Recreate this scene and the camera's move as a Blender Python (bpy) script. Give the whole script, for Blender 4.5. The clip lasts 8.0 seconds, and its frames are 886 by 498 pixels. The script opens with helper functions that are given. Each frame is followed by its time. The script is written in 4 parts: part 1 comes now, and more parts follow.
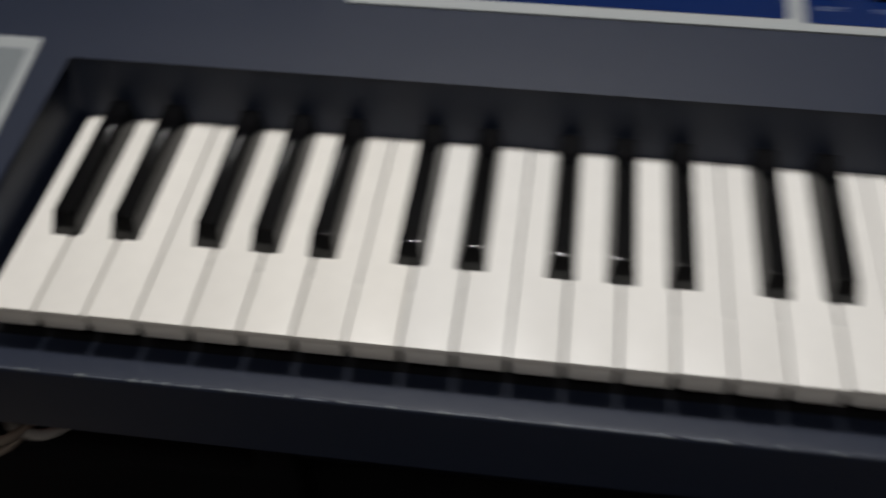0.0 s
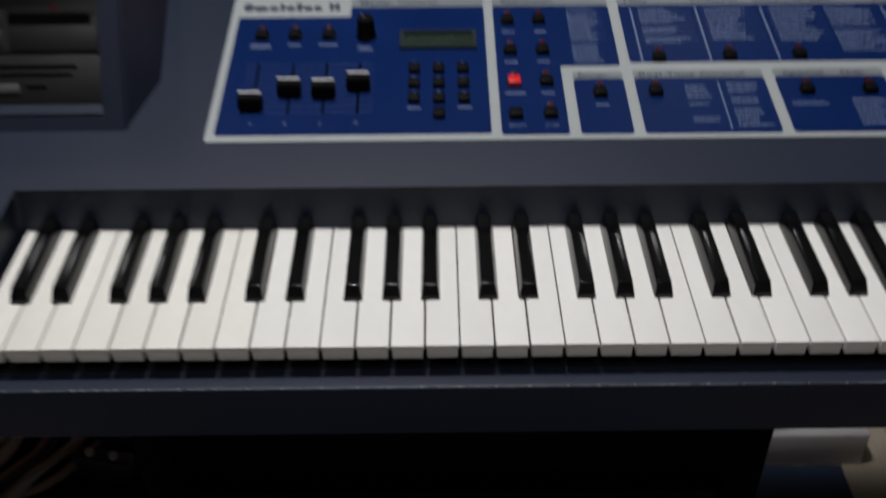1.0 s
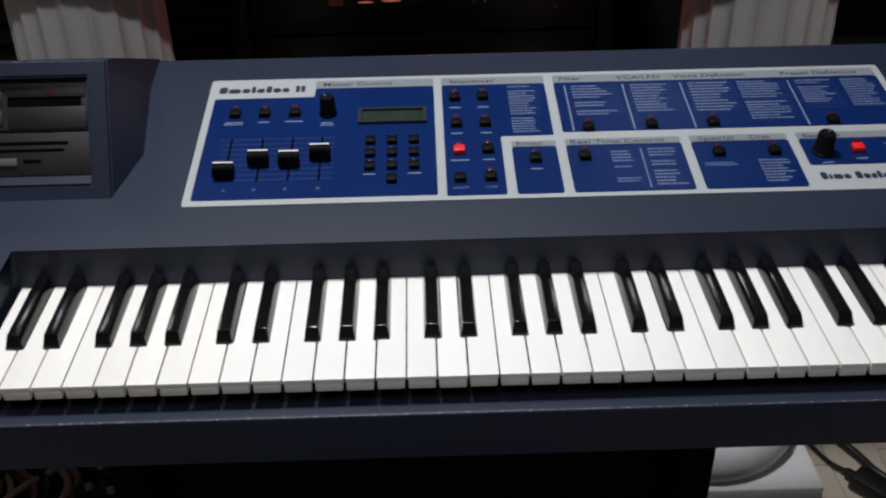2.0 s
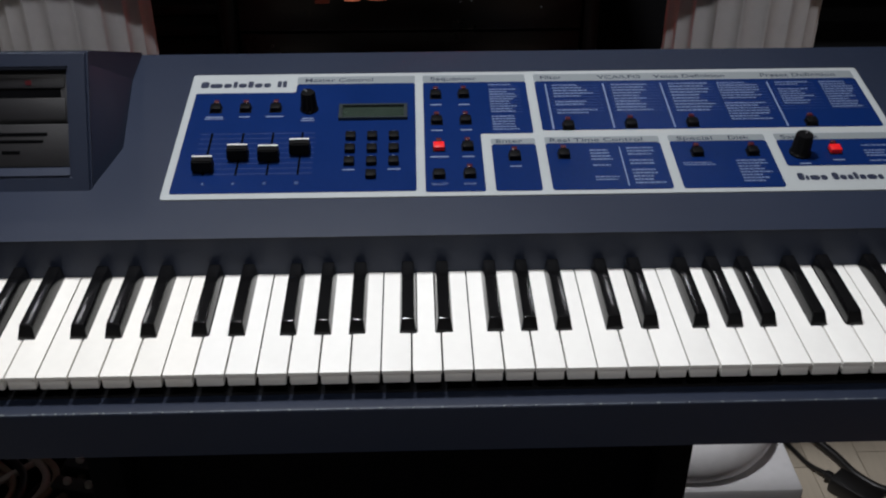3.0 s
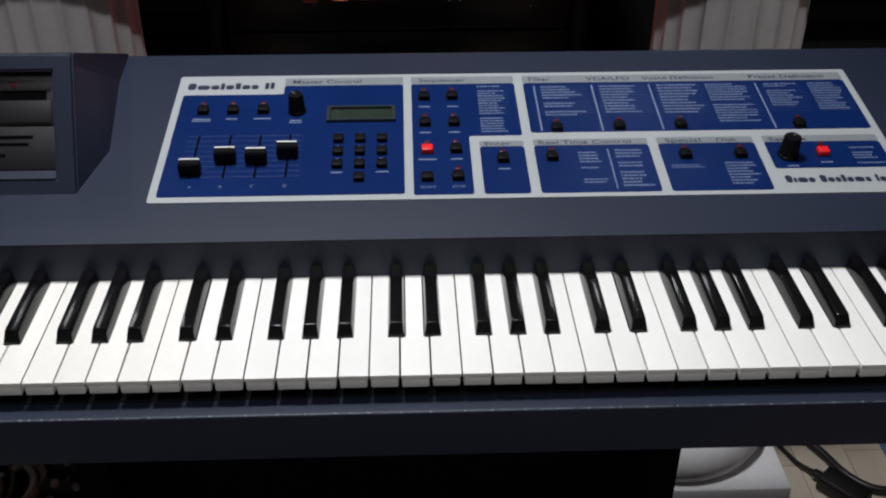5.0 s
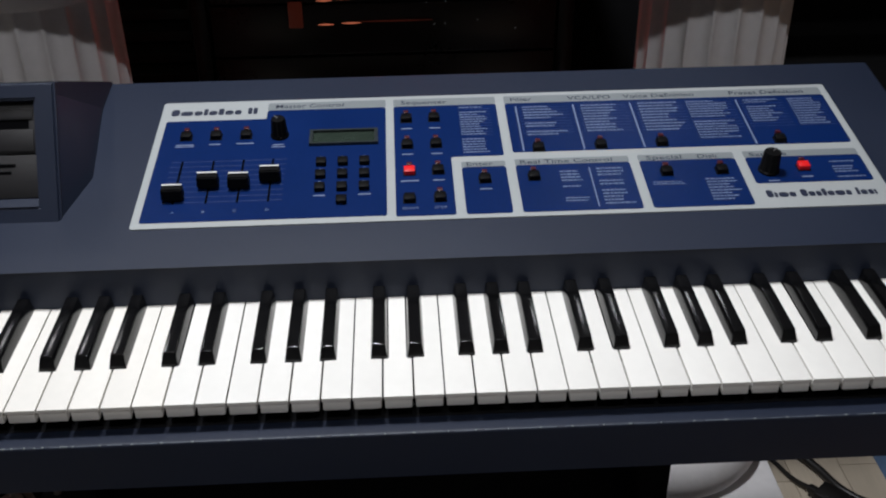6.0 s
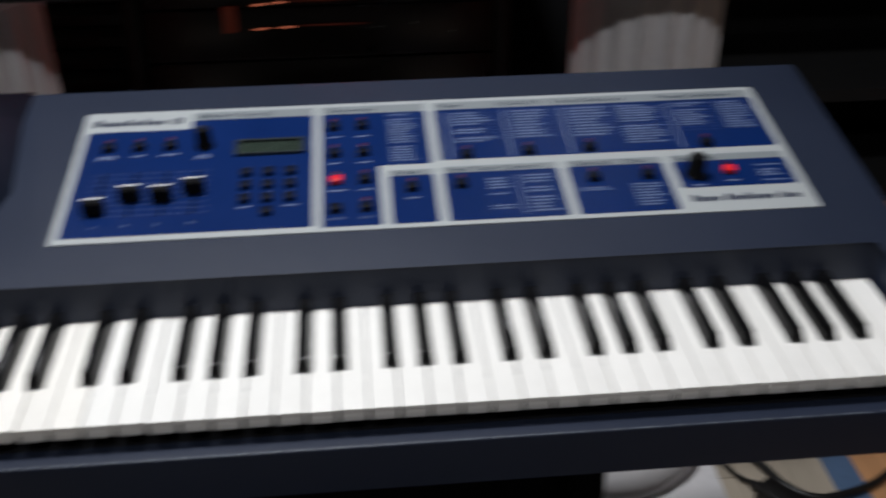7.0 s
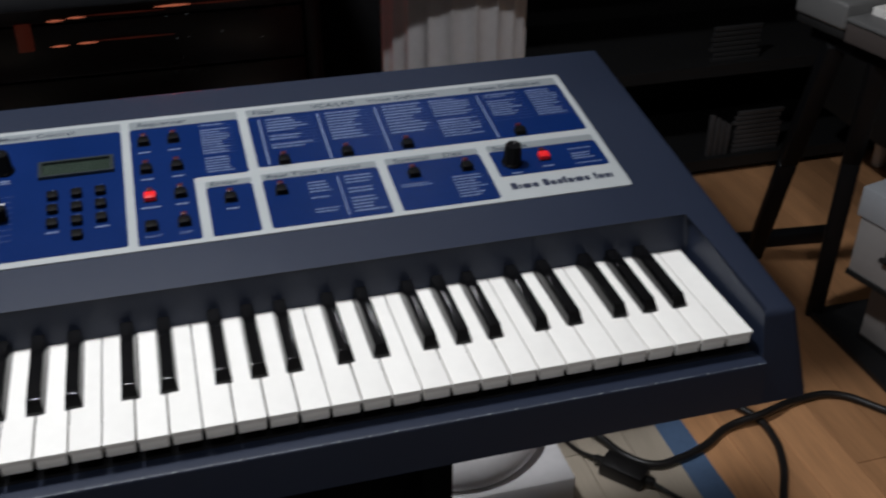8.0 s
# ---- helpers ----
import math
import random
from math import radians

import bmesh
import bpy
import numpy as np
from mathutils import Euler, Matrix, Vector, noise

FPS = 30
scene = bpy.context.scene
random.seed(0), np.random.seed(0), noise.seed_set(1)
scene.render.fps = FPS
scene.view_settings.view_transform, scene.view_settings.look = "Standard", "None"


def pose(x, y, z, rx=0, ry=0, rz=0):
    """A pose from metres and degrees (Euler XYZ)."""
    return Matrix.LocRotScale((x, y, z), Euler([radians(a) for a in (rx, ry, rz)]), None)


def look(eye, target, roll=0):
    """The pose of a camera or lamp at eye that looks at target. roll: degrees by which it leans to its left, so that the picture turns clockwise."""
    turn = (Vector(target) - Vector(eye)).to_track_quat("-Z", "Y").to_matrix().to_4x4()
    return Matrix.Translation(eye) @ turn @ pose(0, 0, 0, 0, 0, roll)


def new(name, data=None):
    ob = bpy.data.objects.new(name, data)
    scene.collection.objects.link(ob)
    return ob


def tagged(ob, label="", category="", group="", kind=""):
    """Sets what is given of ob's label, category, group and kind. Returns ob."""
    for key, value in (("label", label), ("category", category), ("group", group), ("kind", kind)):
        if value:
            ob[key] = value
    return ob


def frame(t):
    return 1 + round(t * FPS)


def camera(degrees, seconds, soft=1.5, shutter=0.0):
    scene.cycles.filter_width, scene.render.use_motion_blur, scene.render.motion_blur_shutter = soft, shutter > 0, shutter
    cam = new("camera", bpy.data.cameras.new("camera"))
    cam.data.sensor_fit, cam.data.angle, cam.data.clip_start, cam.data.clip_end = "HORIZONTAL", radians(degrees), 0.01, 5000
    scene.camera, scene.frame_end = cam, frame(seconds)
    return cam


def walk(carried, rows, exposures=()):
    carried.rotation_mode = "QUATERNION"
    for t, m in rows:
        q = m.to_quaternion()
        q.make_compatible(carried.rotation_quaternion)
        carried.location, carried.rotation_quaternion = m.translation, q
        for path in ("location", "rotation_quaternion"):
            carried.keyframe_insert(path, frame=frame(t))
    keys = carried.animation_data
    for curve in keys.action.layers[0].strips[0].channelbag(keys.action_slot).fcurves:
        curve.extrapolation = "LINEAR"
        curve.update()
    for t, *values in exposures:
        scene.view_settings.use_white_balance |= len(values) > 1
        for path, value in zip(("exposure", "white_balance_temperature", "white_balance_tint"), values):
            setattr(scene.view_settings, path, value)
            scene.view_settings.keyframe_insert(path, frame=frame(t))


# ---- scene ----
cam = camera(46.4, 8.0, soft=2.1, shutter=0.7)
PATH = [
    (-0.1, (0.2374, -0.249, 1.0905), (-0.038, 1.077, -0.3873), -1.95),
    (0, (0.2489, -0.2652, 1.103), (0.0473, 1.0799, -0.3633), -1.27),
    (0.2, (0.2719, -0.2979, 1.1279), (0.2179, 1.0857, -0.3152), 0.09),
    (0.3, (0.2864, -0.3207, 1.1462), (0.3203, 1.0971, -0.2639), 0.58),
    (0.5, (0.3075, -0.3909, 1.1742), (0.3929, 1.0974, -0.1591), 0.66),
    (0.7, (0.3139, -0.4402, 1.1938), (0.3856, 1.0764, -0.108), 0.22),
    (1, (0.3155, -0.506, 1.2266), (0.3262, 1.0711, -0.0032), -0.35),
    (1.2, (0.3289, -0.5484, 1.2523), (0.3116, 1.071, 0.0786), -0.98),
    (1.4, (0.337, -0.59, 1.259), (0.336, 1.062, 0.132), -1.6),
    (1.5, (0.338, -0.6, 1.254), (0.336, 1.066, 0.147), -1.8),
    (1.7, (0.341, -0.603, 1.254), (0.355, 1.066, 0.171), -1.68),
    (2.8, (0.361, -0.608, 1.255), (0.413, 1.073, 0.172), 0.1),
    (3, (0.359, -0.609, 1.251), (0.409, 1.072, 0.169), 0),
    (3.5, (0.358, -0.606, 1.25), (0.422, 1.062, 0.149), 0.5),
    (4, (0.36, -0.604, 1.254), (0.434, 1.064, 0.154), 0.2),
    (4.2, (0.359, -0.603, 1.253), (0.44, 1.069, 0.158), 0.5),
    (5.3, (0.363, -0.605, 1.259), (0.421, 1.073, 0.172), -0.1),
    (5.5, (0.369, -0.608, 1.263), (0.422, 1.074, 0.181), -0.4),
    (6, (0.374, -0.607, 1.255), (0.448, 1.092, 0.203), -0.7),
    (6.5, (0.377, -0.604, 1.258), (0.427, 1.086, 0.19), -1.1),
    (6.7, (0.3757, -0.604, 1.2569), (0.4591, 1.0857, 0.1901), -0.48),
    (7, (0.403, -0.597, 1.261), (0.556, 1.093, 0.203), -0.3),
    (7.2, (0.4341, -0.6007, 1.2584), (0.7424, 1.0797, 0.2186), -0.31),
    (7.5, (0.435, -0.596, 1.258), (0.894, 1.048, 0.214), 0.6),
    (7.7, (0.4236, -0.5937, 1.254), (0.9331, 1.0375, 0.2149), 0.68),
    (8, (0.4125, -0.5953, 1.2563), (0.8763, 1.0409, 0.2037), 0.26),
]
walk(cam, [(t, look(eye, target, roll)) for t, eye, target, roll in PATH], [(0, -0.70, 6550, 10), (0.5, -0.82, 6450, 10), (1.0, -0.64, 6350, 10), (1.5, -0.14, 6200, 10), (3.0, -0.12, 6150, 10), (8, -0.10, 6150, 10)])

# ---- world and light ----
world = bpy.data.worlds.new("room_world")
scene.world = world
world.use_nodes = True
world.node_tree.nodes["Background"].inputs[0].default_value = (0.05, 0.052, 0.06, 1)
world.node_tree.nodes["Background"].inputs[1].default_value = 0.3


def area_lamp(name, at, target, size, watts, colour, size_y=None):
    data = bpy.data.lights.new(name, "AREA")
    data.energy, data.color = watts, colour
    data.size = size
    if size_y:
        data.shape, data.size_y = "RECTANGLE", size_y
    ob = new(name, data)
    ob.matrix_world = look(at, target)
    return ob


LAMP_AT = (0.20, 0.30, 2.12)
FRONT_AT = (0.42, -0.85, 2.20)
area_lamp("ceiling_lamp_light", LAMP_AT, (0.24, 0.32, 0.0), 0.16, 22.5, (1.0, 0.985, 0.97))
area_lamp("front_lamp_light", FRONT_AT, (0.42, 0.25, 0.0), 0.12, 10.6, (1.0, 0.965, 0.94))
BACK_AT = ((-0.60, 1.50, 2.30), (1.00, 1.72, 2.30))
for at in BACK_AT:
    area_lamp("back_lamp_light", at, (at[0] * 0.8, at[1] - 0.5, 0.0), 0.13, 1.2, (1.0, 0.98, 0.97))
amber = area_lamp("amber_lamp_light", (0.40, 0.93, 0.872), (0.38, 0.40, 0.80), 0.10, 0.17, (1.0, 0.10, 0.08), 0.02)
amber.data.spread = radians(150)


# ---- materials ----
def links_of(mat):
    return mat.node_tree.nodes, mat.node_tree.links


def surface(name, colour, rough=0.5, metal=0.0, vary=0.15, scale=8.0, fine=120.0, bump=0.0, bump_scale=None, coat=0.0,
            object_vary=0.0, spec=0.5, stretch=(1, 1, 1), rough_vary=0.1, second=None):
    mat = bpy.data.materials.new(name)
    mat.use_nodes = True
    nodes, links = links_of(mat)
    shader = nodes["Principled BSDF"]
    shader.inputs["Metallic"].default_value = metal
    shader.inputs["Specular IOR Level"].default_value = spec
    shader.inputs["Coat Weight"].default_value = coat
    coord = nodes.new("ShaderNodeTexCoord")
    mapping = nodes.new("ShaderNodeMapping")
    mapping.inputs["Scale"].default_value = stretch
    links.new(coord.outputs["Object"], mapping.inputs["Vector"])
    big, small = nodes.new("ShaderNodeTexNoise"), nodes.new("ShaderNodeTexNoise")
    big.inputs["Scale"].default_value, small.inputs["Scale"].default_value = scale, fine
    big.inputs["Detail"].default_value, small.inputs["Detail"].default_value = 4, 3
    for n in (big, small):
        links.new(mapping.outputs[0], n.inputs["Vector"])
    mixed = nodes.new("ShaderNodeMix")
    mixed.inputs["Factor"].default_value = 0.4
    links.new(big.outputs["Fac"], mixed.inputs["A"])
    links.new(small.outputs["Fac"], mixed.inputs["B"])
    ramp = nodes.new("ShaderNodeValToRGB")
    ramp.color_ramp.elements[0].position, ramp.color_ramp.elements[1].position = 0.32, 0.68
    low = second or tuple(c * (1 - vary) for c in colour)
    high = tuple(min(1, c * (1 + vary)) for c in colour)
    ramp.color_ramp.elements[0].color, ramp.color_ramp.elements[1].color = (*low, 1), (*high, 1)
    links.new(mixed.outputs["Result"], ramp.inputs["Fac"])
    out = ramp.outputs["Color"]
    if object_vary:
        info = nodes.new("ShaderNodeObjectInfo")
        span = nodes.new("ShaderNodeMapRange")
        span.inputs["To Min"].default_value, span.inputs["To Max"].default_value = 1 - object_vary, 1 + object_vary
        links.new(info.outputs["Random"], span.inputs["Value"])
        tone = nodes.new("ShaderNodeHueSaturation")
        links.new(span.outputs["Result"], tone.inputs["Value"])
        links.new(out, tone.inputs["Color"])
        out = tone.outputs["Color"]
    links.new(out, shader.inputs["Base Color"])
    gloss = nodes.new("ShaderNodeMapRange")
    gloss.inputs["To Min"].default_value, gloss.inputs["To Max"].default_value = max(0.02, rough - rough_vary), min(1, rough + rough_vary)
    links.new(mixed.outputs["Result"], gloss.inputs["Value"])
    links.new(gloss.outputs["Result"], shader.inputs["Roughness"])
    if bump:
        relief = nodes.new("ShaderNodeTexNoise")
        relief.inputs["Scale"].default_value = bump_scale or fine
        relief.inputs["Detail"].default_value = 3
        links.new(mapping.outputs[0], relief.inputs["Vector"])
        bumped = nodes.new("ShaderNodeBump")
        bumped.inputs["Strength"].default_value, bumped.inputs["Distance"].default_value = bump, 0.001
        links.new(relief.outputs["Fac"], bumped.inputs["Height"])
        links.new(bumped.outputs["Normal"], shader.inputs["Normal"])
    return mat


def glowing(name, colour, strength, base=(0.3, 0.02, 0.02)):
    mat = bpy.data.materials.new(name)
    mat.use_nodes = True
    shader = mat.node_tree.nodes["Principled BSDF"]
    shader.inputs["Base Color"].default_value = (*base, 1)
    shader.inputs["Emission Color"].default_value = (*colour, 1)
    shader.inputs["Emission Strength"].default_value = strength
    shader.inputs["Roughness"].default_value = 0.35
    return mat


CASE = surface("slate_case_paint", (0.0126, 0.0182, 0.0365), 0.46, vary=0.10, scale=5, fine=260, bump=0.25, bump_scale=1400, spec=0.44)
# felt of the key bed, and the black of things added for deep shade
FELT_SHADE = surface("black_felt_and_shade", (0.008, 0.008, 0.009), 0.95, spec=0.1)
IVORY = surface("white_key_plastic", (0.82, 0.805, 0.77), 0.36, vary=0.03, scale=14, fine=90, object_vary=0.03, rough_vary=0.06, spec=0.35)
AGED = surface("yellowed_key_plastic", (0.825, 0.80, 0.748), 0.36, vary=0.04, scale=14, fine=90, object_vary=0.03, rough_vary=0.06, spec=0.35)
EBONY = surface("black_key_plastic", (0.0045, 0.0045, 0.005), 0.15, vary=0.3, scale=30, fine=300, rough_vary=0.05, object_vary=0.2, spec=0.5)
PRINT_WHITE = surface("panel_white_print", (0.335, 0.355, 0.36), 0.42, vary=0.05, scale=12, fine=400)
PRINT_GREY = surface("panel_grey_print", (0.185, 0.205, 0.215), 0.42, vary=0.06, scale=12, fine=400)
PRINT_BLUE = surface("panel_blue_print", (0.0028, 0.0150, 0.083), 0.34, vary=0.12, scale=9, fine=300, spec=0.14)
PRINT_PALE = surface("panel_pale_lettering", (0.145, 0.18, 0.28), 0.45, vary=0.15, scale=60, fine=800)
PRINT_DIM = surface("panel_dim_lines", (0.028, 0.046, 0.135), 0.45, vary=0.2, scale=60, fine=800)
PRINT_DARK = surface("panel_dark_lettering", (0.012, 0.017, 0.040), 0.5, vary=0.1, scale=50, fine=500)
BLACK_CAP = surface("black_cap_plastic", (0.003, 0.003, 0.0034), 0.55, vary=0.3, scale=80, fine=900, rough_vary=0.12, spec=0.10)
CAP_LINE = surface("white_cap_line", (0.72, 0.72, 0.70), 0.4, vary=0.05)
RED_OFF = surface("unlit_red_lens", (0.052, 0.004, 0.007), 0.35, vary=0.15, scale=200, fine=900)
RED_CAP = surface("bright_red_cap", (0.70, 0.010, 0.012), 0.42, vary=0.06, scale=90, fine=800)
LCD_FRAME = surface("display_frame", (0.014, 0.020, 0.022), 0.4, vary=0.1)
LCD_GLASS = surface("display_green_grey", (0.021, 0.031, 0.024), 0.22, vary=0.12, scale=30, fine=200)
DRIVE = surface("charcoal_drive_front", (0.0105, 0.010, 0.0115), 0.5, vary=0.15, scale=18, fine=300, bump=0.2, bump_scale=1500)
DRIVE_DARK = surface("dark_drive_slot", (0.006, 0.006, 0.006), 0.7, vary=0.2)
DRIVE_GREY = surface("grey_drive_lever", (0.085, 0.082, 0.085), 0.5, vary=0.1)
COLUMN = surface("painted_plaster", (0.83, 0.81, 0.82), 0.62, vary=0.06, scale=6, fine=70, bump=0.35, bump_scale=160)
SLAB = surface("black_shelf_board", (0.012, 0.012, 0.013), 0.5, vary=0.2)
GEAR = surface("black_gear_paint", (0.013, 0.012, 0.013), 0.3, vary=0.25, scale=12, fine=200)
METAL_BLACK = surface("black_stand_metal", (0.005, 0.005, 0.006), 0.5, vary=0.2, scale=20, fine=200, spec=0.2)
RUBBER = surface("black_cable_rubber", (0.011, 0.010, 0.010), 0.42, vary=0.2, scale=40, fine=300)
TAPE = surface("blue_masking_tape", (0.085, 0.145, 0.26), 0.75, vary=0.14, scale=14, fine=120, bump=0.4, bump_scale=300)
PALE_FLOOR = surface("pale_floor_sheet", (0.50, 0.43, 0.34), 0.55, vary=0.09, scale=3, fine=30, stretch=(8, 0.6, 1), object_vary=0.1)
WOOD = surface("warm_oak_board", (0.52, 0.268, 0.125), 0.42, vary=0.2, scale=3.5, fine=26, stretch=(9, 0.55, 1), object_vary=0.28, bump=0.15, bump_scale=60)
CARTON = surface("grey_white_carton", (0.29, 0.275, 0.268), 0.7, vary=0.08, scale=5, fine=60)
CARTON_TOP = surface("grey_lid_board", (0.36, 0.375, 0.40), 0.55, vary=0.06, scale=6, fine=80)
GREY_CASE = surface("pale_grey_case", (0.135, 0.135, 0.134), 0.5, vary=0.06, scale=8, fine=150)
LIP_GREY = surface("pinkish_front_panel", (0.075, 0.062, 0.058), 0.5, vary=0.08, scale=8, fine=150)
RUG = surface("dark_blue_mat", (0.035, 0.055, 0.11), 0.85, vary=0.2, scale=12, fine=300, bump=0.5, bump_scale=700)
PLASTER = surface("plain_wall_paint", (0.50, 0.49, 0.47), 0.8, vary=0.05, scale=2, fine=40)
DARK_WALL = surface("unlit_wall_tone", (0.02, 0.02, 0.022), 0.85, vary=0.2, scale=3, fine=60)
CEILING = surface("white_ceiling_paint", (0.75, 0.75, 0.74), 0.85, vary=0.03, scale=2, fine=50)
PAPER = surface("dim_paper_edges", (0.045, 0.042, 0.043), 0.7, vary=0.25, scale=10, fine=90)
SLOT_BLACK = surface("black_slot", (0.0015, 0.0015, 0.002), 0.9, vary=0.2, spec=0.05)
STORE_BLACK = surface("black_storage_board", (0.0042, 0.0040, 0.0043), 0.7, vary=0.25, scale=6, fine=60)
EDGE = surface("worn_highlight_paint", (0.10, 0.115, 0.145), 0.4, vary=0.25, scale=40, fine=300)
# darker copy of the paper tone, with the upper shelf's shade in the colour
DIM_PAPER = surface("shaded_paper_edges", (0.014, 0.0135, 0.014), 0.8, vary=0.3, scale=10, fine=90)
PRINT_LIST = surface("panel_list_print", (0.11, 0.145, 0.24), 0.45, vary=0.25, scale=60, fine=800)
TAN = surface("tan_cable_sheath", (0.26, 0.21, 0.17), 0.6, vary=0.2)
PALE_CABLE = surface("pale_cable_sheath", (0.50, 0.48, 0.46), 0.55, vary=0.1)
# both ambers glow in place of lamp reflections on the glossy rack units
AMBER = glowing("amber_glow", (1.0, 0.26, 0.13), 0.34, (0.3, 0.08, 0.03))
AMBER_DIM = glowing("dim_amber_glow", (1.0, 0.16, 0.08), 0.020, (0.1, 0.03, 0.02))
DOT = glowing("pale_indicator", (0.75, 0.85, 0.9), 0.04, (0.3, 0.3, 0.3))
LAMP_GLASS = glowing("lamp_glass", (1.0, 0.96, 0.9), 3.0, (0.8, 0.8, 0.8))


# ---- mesh helpers ----
PLACES = {}


def thing(name, m, label, category, group="", kind=""):
    ob = new(name)
    ob.matrix_basis = m
    PLACES[ob] = m.copy()
    ob.empty_display_size = 0.05
    return tagged(ob, label, category, group, kind)


def hang(ob, parent, m):
    """Puts ob at the world pose m under parent."""
    ob.parent = parent
    ob.matrix_basis = PLACES[parent].inverted() @ m
    PLACES[ob] = m.copy()
    return ob


def smooth(me, angle=35):
    for p in me.polygons:
        p.use_smooth = True
    me.set_sharp_from_angle(angle=radians(angle))


def mesh_of(name, bm, material, angle=35):
    bmesh.ops.recalc_face_normals(bm, faces=bm.faces)
    me = bpy.data.meshes.new(name)
    bm.to_mesh(me)
    bm.free()
    me.materials.append(material)
    smooth(me, angle)
    return me


def part(name, bm, material, parent, label="", m=None):
    me = bm if isinstance(bm, bpy.types.Mesh) else mesh_of(name, bm, material)
    ob = new(name, me)
    if parent is None:
        ob.matrix_basis = m or Matrix()
        PLACES[ob] = ob.matrix_basis.copy()
    else:
        hang(ob, parent, m or Matrix())
    return tagged(ob, label)


def single(name, bm, material, label, category, m=None, group="", kind=""):
    return tagged(part(name, bm, material, None, "", m), label, category, group, kind)


def box(bm, x0, x1, y0, y1, z0, z1, bevel=0.0, segments=2, m=None):
    made = bmesh.ops.create_cube(bm, size=1)
    vs = made["verts"]
    for v in vs:
        v.co = Vector((x0 + (v.co.x + 0.5) * (x1 - x0), y0 + (v.co.y + 0.5) * (y1 - y0), z0 + (v.co.z + 0.5) * (z1 - z0)))
    if m is not None:
        bmesh.ops.transform(bm, matrix=m, verts=vs)
    if bevel:
        edges = list({e for v in vs for e in v.link_edges})
        bmesh.ops.bevel(bm, geom=edges, offset=bevel, segments=segments, affect="EDGES", profile=0.5)
    return bm


def boxed(*a, **k):
    return box(bmesh.new(), *a, **k)


def prism(bm, outline, z0, z1):
    """A plate with the xy outline between two heights."""
    low = [bm.verts.new((x, y, z0)) for x, y in outline]
    high = [bm.verts.new((x, y, z1)) for x, y in outline]
    n = len(outline)
    bm.faces.new(high)
    bm.faces.new(low[::-1])
    for i in range(n):
        bm.faces.new((low[i], low[(i + 1) % n], high[(i + 1) % n], high[i]))
    return bm


def profile_x(bm, outline, x0, x1):
    """A bar along x with the yz outline."""
    a = [bm.verts.new((x0, y, z)) for y, z in outline]
    b = [bm.verts.new((x1, y, z)) for y, z in outline]
    n = len(outline)
    bm.faces.new(a)
    bm.faces.new(b[::-1])
    for i in range(n):
        bm.faces.new((a[i], b[i], b[(i + 1) % n], a[(i + 1) % n]))
    return bm


def rounded(points, radius=0.003, steps=4):
    """An outline with its corners rounded off."""
    out, n = [], len(points)
    for i in range(n):
        p, a, b = Vector(points[i]), Vector(points[i - 1]), Vector(points[(i + 1) % n])
        u, w = (a - p).normalized(), (b - p).normalized()
        s, e = p + u * radius, p + w * radius
        for k in range(steps + 1):
            t = k / steps
            q = s * (1 - t) ** 2 + p * 2 * t * (1 - t) + e * t ** 2
            out.append((q.x, q.y))
    return out


def lathe(bm, profile, steps=32, flute=None):
    """Turns a (radius, z) profile round z."""
    rings = []
    for r, z in profile:
        ring = []
        for i in range(steps):
            a = 2 * math.pi * i / steps
            k = flute(i, z) if flute else 1
            ring.append(bm.verts.new((r * k * math.cos(a), r * k * math.sin(a), z)))
        rings.append(ring)
    for p, q in zip(rings, rings[1:]):
        for i in range(steps):
            bm.faces.new((p[i], p[(i + 1) % steps], q[(i + 1) % steps], q[i]))
    bm.faces.new(rings[0][::-1])
    bm.faces.new(rings[-1])
    return bm


def tube(name, points, radius, material, label="", category="cable", parent=None):
    """A round cord through the points, as a mesh."""
    data = bpy.data.curves.new(name, "CURVE")
    data.dimensions, data.bevel_depth, data.bevel_resolution, data.resolution_u = "3D", radius, 3, 8
    spline = data.splines.new("BEZIER")
    spline.bezier_points.add(len(points) - 1)
    for bp, p in zip(spline.bezier_points, points):
        bp.co = p
        bp.handle_left_type = bp.handle_right_type = "AUTO"
    data.use_fill_caps = True
    temp = new("temp", data)
    me = bpy.data.meshes.new_from_object(temp.evaluated_get(bpy.context.evaluated_depsgraph_get()))
    bpy.data.objects.remove(temp)
    bpy.data.curves.remove(data)
    me.name = name
    me.materials.clear()
    me.materials.append(material)
    smooth(me, 60)
    if parent is not None:
        return part(name, me, material, parent, label)
    ob = new(name, me)
    PLACES[ob] = Matrix()
    return tagged(ob, label, category)


def lettering(text, size, material, parent, m, width=None, name="printed_word", bold=0.0):
    """A printed word as a thin mesh, from its left end, fitted to the width."""
    data = bpy.data.curves.new(name, "FONT")
    data.body, data.size, data.extrude, data.resolution_u = text, size, 0.00006, 3
    data.offset = bold
    temp = new("temp", data)
    me = bpy.data.meshes.new_from_object(temp.evaluated_get(bpy.context.evaluated_depsgraph_get()))
    bpy.data.objects.remove(temp)
    bpy.data.curves.remove(data)
    me.name = name
    if width:
        xs = [v.co.x for v in me.vertices]
        k, x0 = width / (max(xs) - min(xs)), min(xs)
        for v in me.vertices:
            v.co.x = (v.co.x - x0) * k
    me.materials.clear()
    me.materials.append(material)
    return part(name, me, material, parent, "", m)


# ---- the room ----
def wall(name, x0, x1, y0, y1, z0, z1, material, label):
    return single(name, boxed(x0, x1, y0, y1, z0, z1), material, label, "wall", kind="structure")


